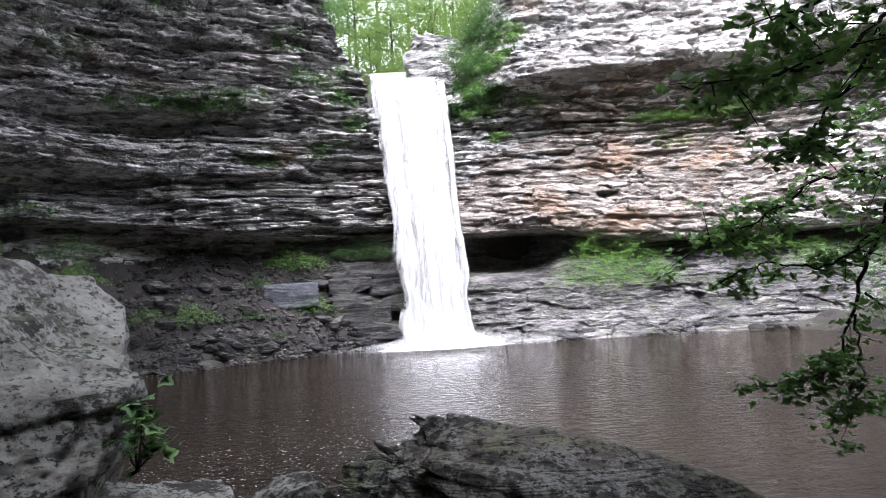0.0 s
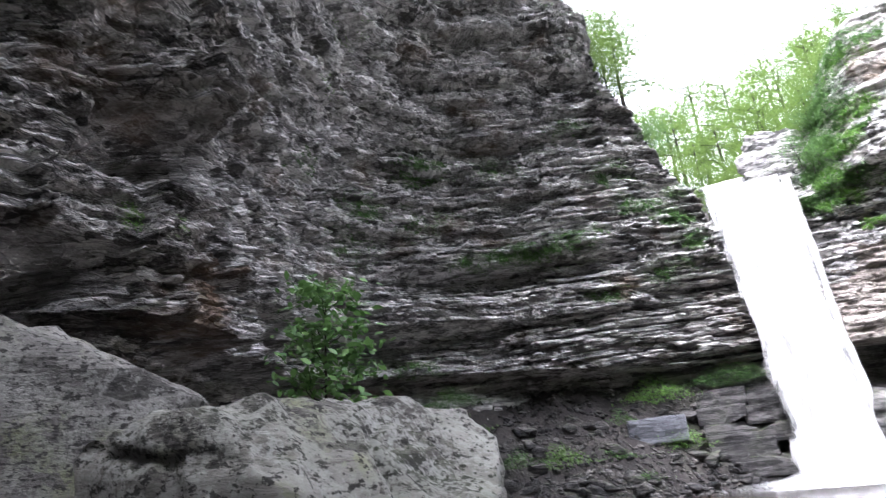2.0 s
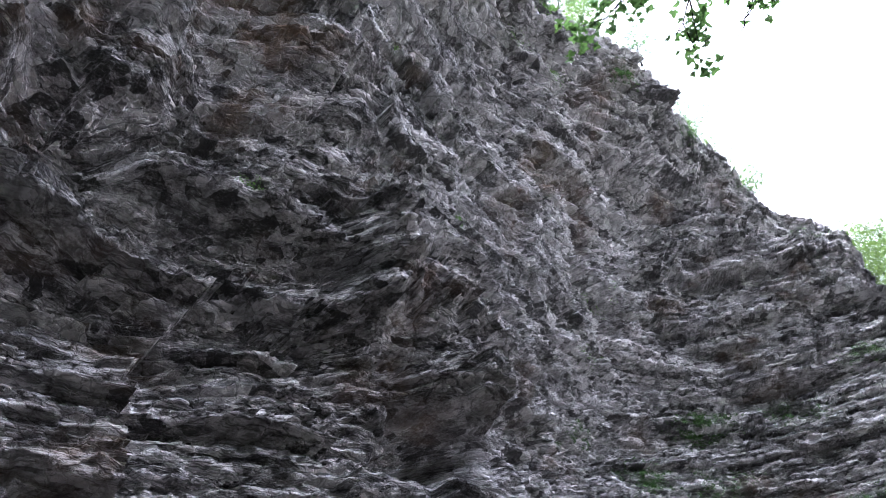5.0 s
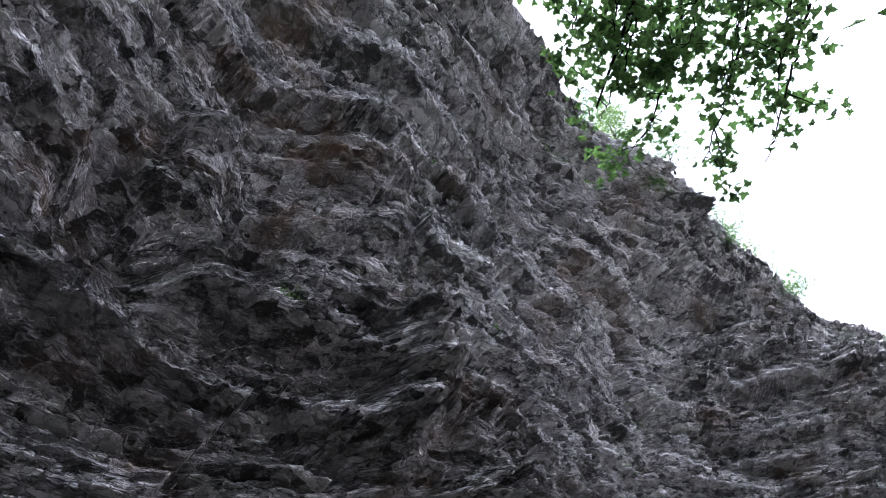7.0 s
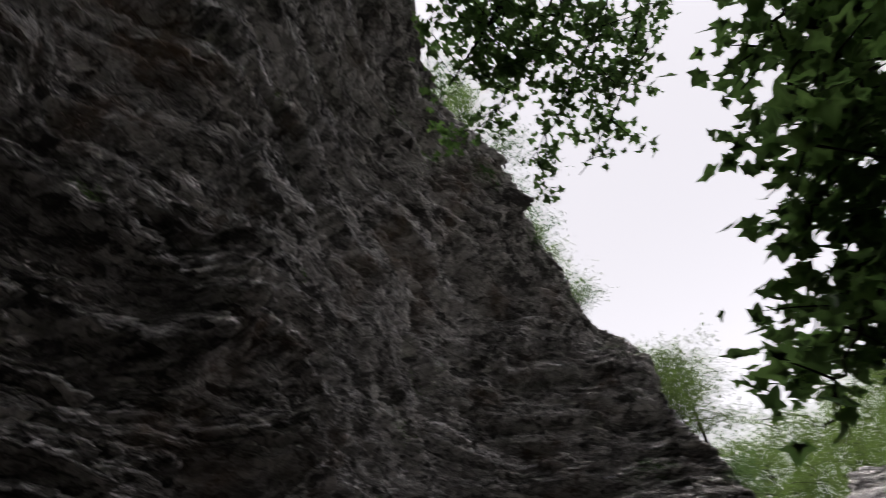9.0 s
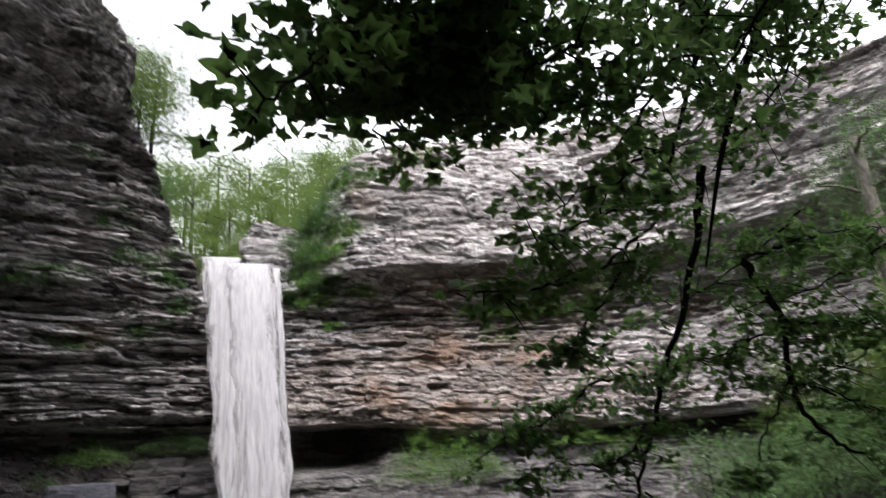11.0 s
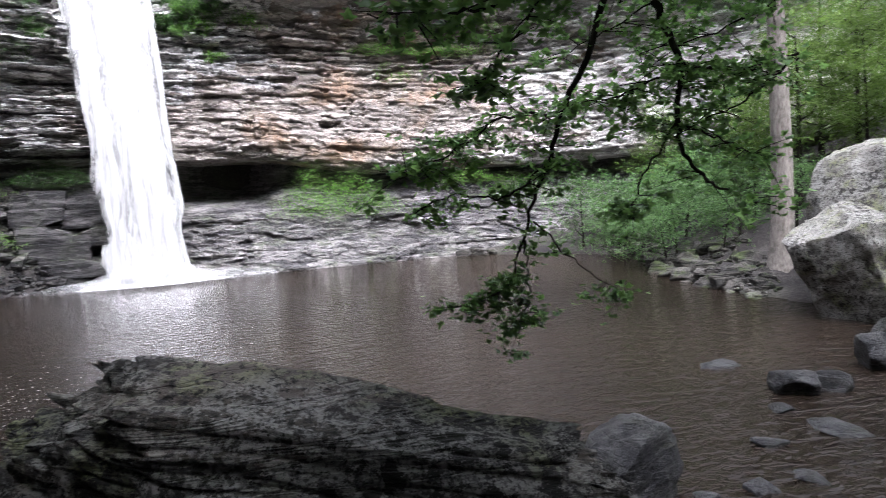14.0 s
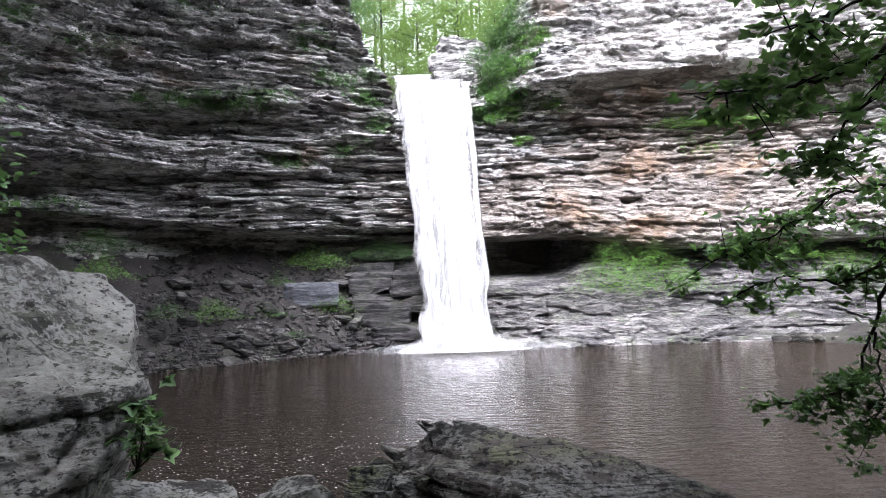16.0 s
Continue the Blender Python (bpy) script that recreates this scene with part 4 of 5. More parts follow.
def sprig():
    """Five leaflets joined at a stalk, for foliage that is far off."""
    vs, fs = [], []
    for i, (a, s, dx, dy) in enumerate(((0, 1, 0, 0.5), (60, 0.8, 0.35, 0.2), (-65, 0.85, -0.35, 0.25), (110, 0.7, 0.3, -0.25), (-115, 0.75, -0.3, -0.2))):
        c, t = math.cos(radians(-a)), math.sin(radians(-a))
        for px, py, pz in ((0, -0.32, 0), (0.17, 0.02, 0.06), (0, 0.36, -0.04), (-0.17, 0.02, 0.06)):
            vs.append((dx + s * (px * c - py * t), dy + s * (px * t + py * c), pz + 0.1 * math.sin(i * 2.3)))
        n = 4 * i
        fs += [(n, n + 1, n + 2), (n, n + 2, n + 3)]
    return 0.62 * np.array(vs), np.array(fs)


def foliage(points, size, template, rng, tilt=35.0, vary=0.35):
    """One leaf at each point, facing up but tilted."""
    v0, f0 = template
    n = len(points)
    yaw, tx, ty = rng.uniform(0, 2 * np.pi, n), np.radians(rng.normal(0, tilt, n)), np.radians(rng.normal(0, tilt, n))
    s = size * (1 + vary * rng.uniform(-1, 1, n))
    v = v0[None] * s[:, None, None]
    x, y, z = v[..., 0], v[..., 1], v[..., 2]
    y, z = y * np.cos(tx)[:, None] - z * np.sin(tx)[:, None], y * np.sin(tx)[:, None] + z * np.cos(tx)[:, None]
    x, z = x * np.cos(ty)[:, None] + z * np.sin(ty)[:, None], -x * np.sin(ty)[:, None] + z * np.cos(ty)[:, None]
    x, y = x * np.cos(yaw)[:, None] - y * np.sin(yaw)[:, None], x * np.sin(yaw)[:, None] + y * np.cos(yaw)[:, None]
    verts = np.stack([x, y, z], -1) + np.asarray(points)[:, None, :]
    faces = f0[None] + (np.arange(n) * len(v0))[:, None, None]
    return verts.reshape(-1, 3), faces.reshape(-1, 3)


MAPLE, PLAIN, SPRIG = lobed(), plain_leaf(), sprig()


def limbs_of(rng, trunk_top, height_m, spread, n, start=0.35, rise=0.25):
    """Limbs from an upright trunk: a list of polylines."""
    out = []
    for i in range(n):
        h = height_m * (start + (0.97 - start) * (i + rng.rand()) / n)
        a = i * 2.4 + rng.uniform(-0.4, 0.4)
        reach = spread * (1.0 - 0.6 * ((h / height_m - start) / (1 - start)) ** 1.5) * rng.uniform(0.7, 1.1)
        t = np.linspace(0, 1, 7)
        bend = rng.uniform(-0.5, 0.5)
        px = reach * t * np.cos(a + bend * t) + 0.05 * rng.normal(size=7)
        py = reach * t * np.sin(a + bend * t) + 0.05 * rng.normal(size=7)
        pz = h + reach * (rise * t + 0.25 * t ** 2 - 0.25 * t ** 3)
        lean = np.interp(pz, [0, height_m], [0, 1])
        out.append(np.column_stack([px + trunk_top[0] * lean, py + trunk_top[1] * lean, pz]))
    return out


def tree(name, label, category, seed, tall, radius, spread, limbs, leaves, leaf_size, leaf_mat, bark, template, start=0.35, rise=0.25, clump=0.55, lean=(0.3, 0.2), tilt=35):
    """A tree with its base at the origin: trunk, each limb, crown of leaves in uneven clumps."""
    rng = np.random.RandomState(seed)
    thing = new(name)
    t = np.linspace(0, 1, 12)
    line = np.column_stack([lean[0] * t + 0.03 * tall * 0.2 * np.sin(5 * t + seed), lean[1] * t + 0.02 * tall * 0.2 * np.cos(4 * t), tall * t - 0.3])
    v, f = tube(line, radius * (1.15 - 0.95 * t) + 0.25 * radius * np.exp(-t * 25), 12)
    part("trunk", mesh_from("trunk", v, f, bark, False), bark, thing)
    sites = []
    for limb in limbs_of(rng, lean, tall, spread, limbs, start, rise):
        v, f = tube(limb, np.linspace(radius * 0.32, radius * 0.05, len(limb)), 6)
        pieces = [(v, f)]
        for _ in range(4):
            k = rng.randint(2, 7)
            tip = limb[k] + rng.normal(size=3) * np.array([1, 1, 0.5]) * clump * 1.6
            pieces.append(tube(np.linspace(limb[k], tip, 4), np.linspace(radius * 0.10, radius * 0.03, 4), 4))
            sites += [limb[k] * (1 - w) + tip * w for w in (0.5, 0.8, 1.0)]
        part("limb", mesh_from("limb", *joined(pieces), bark, False), bark, thing)
        sites += [limb[-1], limb[-2]]
    sites = np.array(sites)
    pick = sites[rng.randint(len(sites), size=leaves)]
    pts = pick + rng.normal(size=(leaves, 3)) * np.array([clump, clump, clump * 0.55])
    part("crown", mesh_from("crown", *foliage(pts, leaf_size, template, rng, tilt), leaf_mat), leaf_mat, thing)
    return tagged(thing, label, category)


def stand(x, y, turn=0, s=1.0, z=None):
    zz = float(ground_height(np.array([float(x)]), np.array([float(y)]))[0]) if z is None else z
    return pose(x, y, zz, 0, 0, turn) @ Matrix.Scale(s, 4)


def grove(kinds, spots, group):
    """Each kind is built once, at its first spot, then copied."""
    used = {}
    for k, x, y, turn, s, z in spots:
        m = stand(x, y, turn, s, z)
        if k not in used:
            used[k] = kinds[k]()
            used[k].matrix_world = m
            tagged(used[k], group=group)
        else:
            scale0 = used[k].scale[0]
            copy_thing(used[k], m @ Matrix.Scale(1 / scale0, 4))


KINDS = {
    "broad": lambda: tree("broadleaf_tree", "leafy light green broadleaf tree in the gorge", "tree", 201, 11, 0.2, 3.8, 18, 3400, 0.36, LEAF_FOREST, BARK, SPRIG, 0.14, 0.3, 0.62),
    "slim": lambda: tree("broadleaf_tree", "slender light green tree on high ground", "tree", 202, 9, 0.12, 2.3, 16, 4600, 0.28, LEAF_FOREST, BARK, SPRIG, 0.25, 0.5, 0.55),
    "pine": lambda: tree("pine_tree", "dark green tree on the cliff rim", "tree", 203, 8, 0.14, 2.4, 18, 4600, 0.27, LEAF_FOREST, BARK, SPRIG, 0.16, 0.1, 0.6),
    "shrub": lambda: tree("shrub", "bushy green shrub growing on the slope", "shrub", 204, 2.6, 0.05, 1.5, 11, 1100, 0.20, LEAF_SHRUB, BARK, SPRIG, 0.1, 0.5, 0.35),
}

# the wood above the falls
grove(KINDS, [("broad", -3.5, 74, 0, 1.0, None), ("slim", -1.0, 70, 40, 0.8, None), ("broad", 1.5, 80, 90, 1.2, None), ("slim", 4.0, 73, 10, 0.9, None), ("broad", -8, 83, 200, 1.3, None),
              ("broad", 5, 92, 150, 1.5, None), ("slim", -5.0, 69, 300, 0.75, None), ("broad", -2, 98, 20, 1.6, None), ("broad", 9, 82, 60, 1.2, None), ("broad", -13, 96, 80, 1.6, None),
              ("broad", -6, 76, 260, 0.9, None), ("broad", 0, 86, 130, 1.2, None), ("broad", 7, 76, 310, 1.0, None), ("broad", -10, 90, 30, 1.4, None), ("broad", 3, 70, 100, 0.7, None),
              ("slim", -3, 67.5, 220, 0.6, None), ("slim", 0.6, 67.5, 20, 0.55, None), ("broad", -7, 104, 0, 1.8, None), ("broad", 4, 106, 50, 1.8, None), ("broad", 12, 104, 90, 1.8, None), ("broad", -16, 108, 130, 1.9, None),
              ("slim", 7.5, 69, 75, 0.9, 25.0), ("slim", 9.5, 66, 175, 0.7, 28.0), ("broad", 14, 90, 75, 1.4, None)], "wood above the falls")
# along the rim of the overhang
grove(KINDS, [("pine", -9.4, 57.5, 0, 1.35, 32.0), ("slim", -10.4, 57.0, 50, 1.15, 32.0), ("pine", -12.0, 56.0, 120, 1.2, 34.0), ("shrub", -7.6, 58.5, 120, 1.6, 27.0), ("pine", -15.6, 47.0, 80, 1.2, 43.0), ("shrub", -13.4, 47.5, 200, 1.3, 43.0),
              ("slim", -14.0, 41.0, 10, 0.6, 45.2), ("shrub", -12.8, 38.5, 70, 1.5, 45.4), ("shrub", -12.4, 34.5, 140, 1.3, 45.4), ("slim", -11.8, 26.0, 250, 0.7, 45.4), ("shrub", -8.2, 57.2, 30, 1.0, 27.5),
              ("shrub", -10.6, 29.5, 30, 1.4, 45.2), ("shrub", -11.2, 22.0, 30, 1.4, 45.2)], "trees on the rim")
# shrubs beside the falls and on the right-hand face
grove(KINDS, [("shrub", 3.6, 58.6, 0, 0.7, 22.8), ("shrub", 5.2, 58.4, 60, 0.9, 23.0), ("shrub", 6.8, 58.0, 120, 1.0, 24.6), ("shrub", 7.6, 57.4, 200, 0.9, 27.0), ("shrub", 4.8, 59.0, 250, 0.8, 20.0),
              ("shrub", 9.4, 57.5, 20, 0.8, 24.0), ("shrub", 4.6, 60.5, 90, 1.0, 26.0), ("shrub", -6.6, 57.0, 90, 0.6, 22.6), ("shrub", 3.0, 60.0, 150, 0.9, 24.0), ("shrub", 6.2, 57.2, 30, 1.0, 21.6), ("shrub", 8.6, 57.0, 80, 1.0, 29.0),
              ("shrub", 5.6, 58.6, 310, 1.2, 26.5), ("shrub", 10.5, 57.0, 130, 0.9, 31.5), ("slim", 6.4, 60.0, 0, 0.6, 27.5), ("slim", 4.6, 61.5, 90, 0.6, 26.0), ("slim", 9.0, 59.5, 180, 0.6, 31.0)], "shrubs on the cliff")
# the wooded bank
grove(KINDS, [("shrub", 27.5, 34.5, 0, 1.5, None), ("shrub", 30.5, 37.5, 50, 1.6, None), ("shrub", 27.0, 30.0, 100, 1.2, None), ("shrub", 29.5, 32.0, 170, 1.7, None), ("shrub", 33.0, 42.0, 220, 1.7, None),
              ("shrub", 32.5, 34.5, 260, 1.8, None), ("shrub", 27.5, 26.5, 300, 1.1, None), ("shrub", 31.0, 28.5, 20, 1.6, None), ("shrub", 34.5, 38.0, 20, 1.9, None), ("shrub", 30.5, 24.5, 200, 1.2, None),
              ("broad", 36.0, 40.0, 10, 0.8, None), ("broad", 38.0, 34.0, 70, 0.8, None), ("slim", 34.0, 30.0, 130, 0.8, None), ("broad", 39.0, 27.0, 190, 0.9, None), ("slim", 35.5, 24.0, 40, 0.9, None),
              ("broad", 45.0, 24.0, 160, 1.1, None), ("broad", 41.0, 18.0, 240, 1.0, None), ("slim", 33.0, 19.0, 290, 0.8, None), ("broad", 48.0, 33.0, 310, 1.1, None), ("shrub", 31.5, 44.5, 200, 2.0, None), ("shrub", 33.5, 31.5, 60, 2.0, None), ("broad", 34.0, 27.0, 10, 0.9, None), ("broad", 37.0, 22.5, 120, 0.9, None), ("broad", 41.0, 31.0, 220, 1.0, None)], "wooded bank")
# behind and beside the viewer: unseen trees, added to block low skylight
_rng, _blocker_spots = np.random.RandomState(23), [("broad", 13, -3.5, 110, 1.4, None), ("broad", 26, 3, 310, 1.5, None)]
for _i in range(46):
    _a, _d = 92 + 100 * (_i + _rng.rand()) / 46, 13 + 8 * (_i % 4) + 5 * _rng.rand()
    _x, _y = at(_a, _d)
    _blocker_spots.append(("broad", float(_x), float(_y), float(_rng.uniform(0, 360)), 1.1 + 0.2 * (_i % 4) + 0.3 * float(_rng.rand()), None))
grove(KINDS, _blocker_spots, "trees behind the path")


def old_trunk():
    thing = new("tree")
    x, y = at(50.3, 33.0)
    thing.location = (x, y, float(ground_height(np.array([x]), np.array([y]))[0]))
    t = np.linspace(0, 1, 26)
    line = np.column_stack([0.12 * np.sin(7 * t), 0.1 * np.cos(5 * t), 17 * t - 0.5])
    v, f = tube(line, 0.5 * (1 - 0.45 * t) + 0.2 * np.exp(-t * 20), 20)
    v += 0.035 * fbm(v * np.array([6.0, 6.0, 0.6]), 3, 5)[:, None] * np.array([1, 1, 0])
    part("trunk", mesh_from("trunk", v, f, BARK_PALE, False), BARK_PALE, thing)
    rng, sites = np.random.RandomState(77), []
    for limb in limbs_of(rng, (0, 0), 17, 3.5, 9, 0.62, 0.3):
        part("limb", mesh_from("limb", *tube(limb, np.linspace(0.12, 0.03, 7), 7), BARK_PALE, False), BARK_PALE, thing)
        sites += list(limb[3:])
    sites = np.array(sites)
    pts = sites[rng.randint(len(sites), size=2200)] + rng.normal(size=(2200, 3)) * 0.7
    part("crown", mesh_from("crown", *foliage(pts, 0.3, SPRIG, rng), LEAF_SHRUB), LEAF_SHRUB, thing)
    return tagged(thing, "tall pale grey tree trunk on the wooded bank", "tree")


old_trunk()


# ---- the maple over the viewer ----
def polar(az, el, d):
    a, e = radians(az), radians(el)
    return np.array([d * math.sin(a) * math.cos(e), d * math.cos(a) * math.cos(e), EYE[2] + d * math.sin(e)])


def spray(rng, thing, path, r0, count, width, size, name="branch", twigs=None, flat=0.5, material=None):
    """A branch along a path of (azimuth, elevation, distance) from the eye, its twigs and its leaves."""
    pts = spline([polar(*q) for q in path], 6 * len(path))
    pts[1:] += 0.012 * rng.normal(size=(len(pts) - 1, 3))
    pieces = [tube(pts, np.linspace(r0, max(0.004, r0 * 0.22), len(pts)), 7)]
    count = int(count * 1.35)
    sites, n = [], twigs or max(5, count // 16)
    for _ in range(n):
        k = rng.randint(1, len(pts))
        d = rng.normal(size=3) * np.array([1, 1, flat])
        d *= width * rng.uniform(0.5, 1.4) / np.linalg.norm(d)
        t = np.linspace(0, 1, 5)[:, None]
        tw = pts[k] + d * t + np.array([0, 0, -0.12 * width]) * t ** 2
        pieces.append(tube(tw, np.linspace(0.006, 0.002, 5), 4))
        sites += [tw[1], tw[2], tw[3], tw[4], tw[4]]
    sites = np.array(sites)
    leaf = sites[rng.randint(len(sites), size=count)] + rng.normal(size=(count, 3)) * np.array([1, 1, 0.5]) * size * 0.75
    branch = part(name, mesh_from(name, *joined(pieces), BARK, False), BARK, thing)
    part("leaves", mesh_from("leaves", *foliage(leaf, size, MAPLE, rng, 28), material or LEAF_MAPLE), LEAF_MAPLE, branch)


def maple():
    rng = np.random.RandomState(61)
    thing = new("maple_tree")
    x, y = at(62.4, 3.9)
    t = np.linspace(0, 1, 30)
    line = np.column_stack([x + 0.02 + 0.25 * t ** 2 + 0.03 * np.sin(9 * t), y + 0.1 * t + 0.02 * np.cos(8 * t), 0.6 + 12 * t])
    v, f = tube(line, 0.30 * (1 - 0.25 * t) + 0.08 * np.exp(-t * 16), 18)
    v += 0.012 * fbm(v * np.array([14.0, 14.0, 2.0]), 3, 9)[:, None] * np.array([1, 1, 0])
    part("trunk", mesh_from("trunk", v, f, BARK, False), BARK, thing)
    # limbs that carry the branches: from the trunk out over the pool and the viewer
    for path, r in (([(59, 52, 6.2), (52, 44, 5.8), (45, 33, 5.4), (39, 22, 5.2)], 0.06), ([(59, 48, 6.0), (52, 36, 5.9), (44, 24, 5.6), (40.2, 14.2, 5.5)], 0.05),
                    ([(60, 60, 7.0), (46, 58, 6.6), (34, 54, 6.0), (25, 48, 5.2)], 0.06), ([(62, 66, 8.0), (30, 72, 7.6), (-5, 68, 7.2), (-24, 62, 6.8)], 0.06)):
        pts = spline([polar(*q) for q in path], 24)
        part("limb", mesh_from("limb", *tube(pts, np.linspace(r, r * 0.15, 24), 8), BARK, False), BARK, thing)
    S = lambda *a, **k: spray(rng, thing, *a, **k)
    # hanging over the water
    H = lambda path, r, n, wide, size: S([(a + 2.2, e, 1.25 * d) for a, e, d in path], 1.25 * r, int(1.25 * n), 1.2 * wide, 1.12 * size)
    H([(39, 22, 5.2), (36.9, 15.3, 5.1), (33, 6.4, 5.0), (30.5, 0, 4.9), (28, -7, 4.8)], 0.032, 120, 0.35, 0.085)
    H([(33, 6.4, 5.0), (28.5, 6.6, 4.8), (24, 4.2, 4.6), (19.3, 2.0, 4.5)], 0.012, 330, 0.22, 0.085)
    H([(31.5, 2.5, 4.9), (28, 0.2, 4.8), (24, 0.6, 4.7), (20.5, -0.5, 4.6)], 0.010, 170, 0.20, 0.080)
    H([(28, -7, 4.8), (26, -8.2, 4.7), (23.8, -8.6, 4.7)], 0.008, 190, 0.17, 0.080)
    H([(29.5, -3.5, 4.8), (29.5, -8, 4.8), (28.8, -10.8, 4.8)], 0.008, 120, 0.16, 0.080)
    H([(30.2, -2, 4.9), (33.5, -5.5, 4.9), (37.4, -8.3, 4.9)], 0.008, 80, 0.16, 0.075)
    H([(40.2, 14.2, 5.5), (42, 9.3, 5.5), (41.6, 4, 5.5), (43.5, 0.6, 5.5), (46, -1.0, 5.5)], 0.03, 150, 0.35, 0.085)
    H([(42, 9, 5.5), (37, 7.5, 5.6), (33.5, 7.5, 5.8)], 0.01, 230, 0.38, 0.085)
    H([(41.6, 5, 5.5), (38.5, 0.5, 5.4), (38, -3.5, 5.3)], 0.01, 130, 0.25, 0.080)
    H([(42, 9.3, 5.5), (46, 8.5, 5.7), (49, 8.0, 5.9)], 0.012, 260, 0.38, 0.085)
    H([(41.8, 5, 5.5), (45, 3.2, 5.6), (47.5, 2.0, 5.8)], 0.01, 160, 0.32, 0.080)
    H([(40.2, 14.2, 5.5), (45, 15, 5.7), (50, 14.5, 6.0)], 0.015, 240, 0.4, 0.085)
    H([(45, 17, 5.6), (39, 13.5, 5.6), (33, 11, 5.5)], 0.010, 230, 0.4, 0.080)
    H([(51, 14, 6.0), (45, 11.5, 5.9), (39, 10.5, 5.8)], 0.010, 230, 0.4, 0.080)
    H([(50, 9, 6.0), (46, 6, 6.0), (42, 4.5, 5.9)], 0.010, 190, 0.35, 0.080)
    # the darker spray higher up
    S([(38, 19, 5.2), (33, 15.5, 4.2), (27, 14.5, 3.7), (21, 14.8, 3.5)], 0.014, 230, 0.24, 0.095)
    S([(36, 17, 4.6), (31, 11, 4.2), (28.5, 8.8, 4.0)], 0.010, 190, 0.22, 0.090)
    S([(38, 21, 5.0), (33, 19.5, 4.2), (28, 18.5, 4.0)], 0.012, 200, 0.25, 0.095)
    # canopy between the viewer and the right-hand cliff
    for _ in range(46):
        a, e, d = rng.uniform(16, 52), rng.uniform(24, 54), rng.uniform(4.2, 7.5)
        if a < 33 and e < 37:
            continue
        S([(a + 9, e + 6, d + 0.5), (a + 4, e + 1, d + 0.2), (a - 1, e - 3, d), (a - 4, e - 5, d)], 0.014, 190, 0.5, 0.09)
    for a0, e0, a1, e1, d, n in ((22, 47, 7, 42, 2.9, 120), (20, 41, 5, 37, 2.9, 130), (22, 36, 7, 32, 3.1, 130), (20, 36, 9, 32, 3.0, 60), (26, 54, 12, 52.5, 3.2, 120), (30, 47, 15, 46, 3.4, 150),
                             (28, 38, 14, 34, 3.3, 140), (26, 36, 14, 32, 3.3, 90), (22, 50, 10, 44.5, 2.6, 90), (18, 45, 6, 40, 2.8, 100), (16, 38, 3, 33.5, 2.7, 90), (12, 36, 0.5, 29.5, 2.0, 50), (20, 38, 8, 34, 2.7, 90), (24, 42, 12, 36, 3.0, 130),
                             (32, 33, 21, 29.5, 3.2, 110), (36, 24, 29, 20, 3.4, 90), (28, 52, 14, 50, 3.0, 130)):
        S([(a0 + 5, e0, d + 0.4), (0.6 * a0 + 0.4 * a1 + 5, 0.6 * e0 + 0.4 * e1 + 1, d + 0.1), (a1 + 5, e1, d)], 0.012 if d > 2.5 else 0.006, int(0.7 * n), 0.28 if d > 2.5 else 0.12, 0.105)
    S([(16, 40, 4.8), (8, 35.0, 4.5), (2.0, 30.0, 4.2)], 0.007, 60, 0.20, 0.13)
    for a0, e0, a1, e1, d in ((36, 35, 23, 29.5, 3.3), (30, 36, 16, 30.5, 3.2), (40, 32, 30, 27.5, 3.5), (26, 35, 12, 31.0, 3.1), (34, 31, 24, 28.5, 3.8), (28, 33, 18, 29.0, 3.6), (44, 30, 34, 26.5, 3.8), (24, 38, 10, 33.5, 3.2), (30, 34, 15, 29.5, 3.4), (22, 37, 9, 31.5, 3.0), (36, 34, 22, 29.0, 3.4)):
        S([(a0, e0, d + 0.4), (0.5 * a0 + 0.5 * a1, 0.5 * e0 + 0.5 * e1 + 1, d + 0.1), (a1, e1, d)], 0.009, 100, 0.22, 0.10)
    # the leafy bough overhead, against the sky
    for a, e, n in ((-26, 66, 150), (-20, 62, 170), (-14, 60, 190), (-8, 57, 170), (-3, 55, 120), (-22, 57, 130), (-15, 54, 130), (-9, 51.5, 90), (-24, 61, 130), (-6, 62, 150), (-16, 66, 150), (1, 60, 80)):
        S([(a + 16, e + 6, 7.3), (a + 7, e + 3, 7.0), (a, e, 6.8)], 0.014, n, 0.42, 0.10)
    return tagged(thing, "dark-barked maple with leafy branches hanging over the pool", "tree")


maple()


# ---- low plants ----
def dead_branch():
    thing = new("dead_branch")
    line = spline([polar(-75.5, 21.6, 11.0), polar(-72.0, 21.2, 10.6), polar(-68.0, 20.2, 10.4)], 14)
    line[:, 2] += 0.03 * np.sin(np.arange(14) * 1.3)
    part("stem", mesh_from("stem", *tube(line, np.linspace(0.07, 0.03, 14), 8), BARK_PALE, False), BARK_PALE, thing)
    part("twig", mesh_from("twig", *tube(spline([line[6], line[6] + [0.1, 0.35, 0.1], line[6] + [0.1, 0.6, 0.02]], 6), np.linspace(0.03, 0.01, 6), 6), BARK_PALE, False), BARK_PALE, thing)
    return tagged(thing, "bleached dead branch lying on the rock pillar", "branch")


dead_branch()


def sapling():
    x, y = at(-38.5, 16.0)
    ob = tree("sapling", "bushy young tree with glossy leaves by the boulders", "tree", 301, 3.3, 0.04, 1.15, 13, 1150, 0.17, LEAF_SHRUB, BARK, PLAIN, 0.12, 0.75, 0.17, (0.25, 0.1), 30)
    ob.matrix_world = stand(x, y, 0, 1.3, 4.3)
    return ob


sapling()


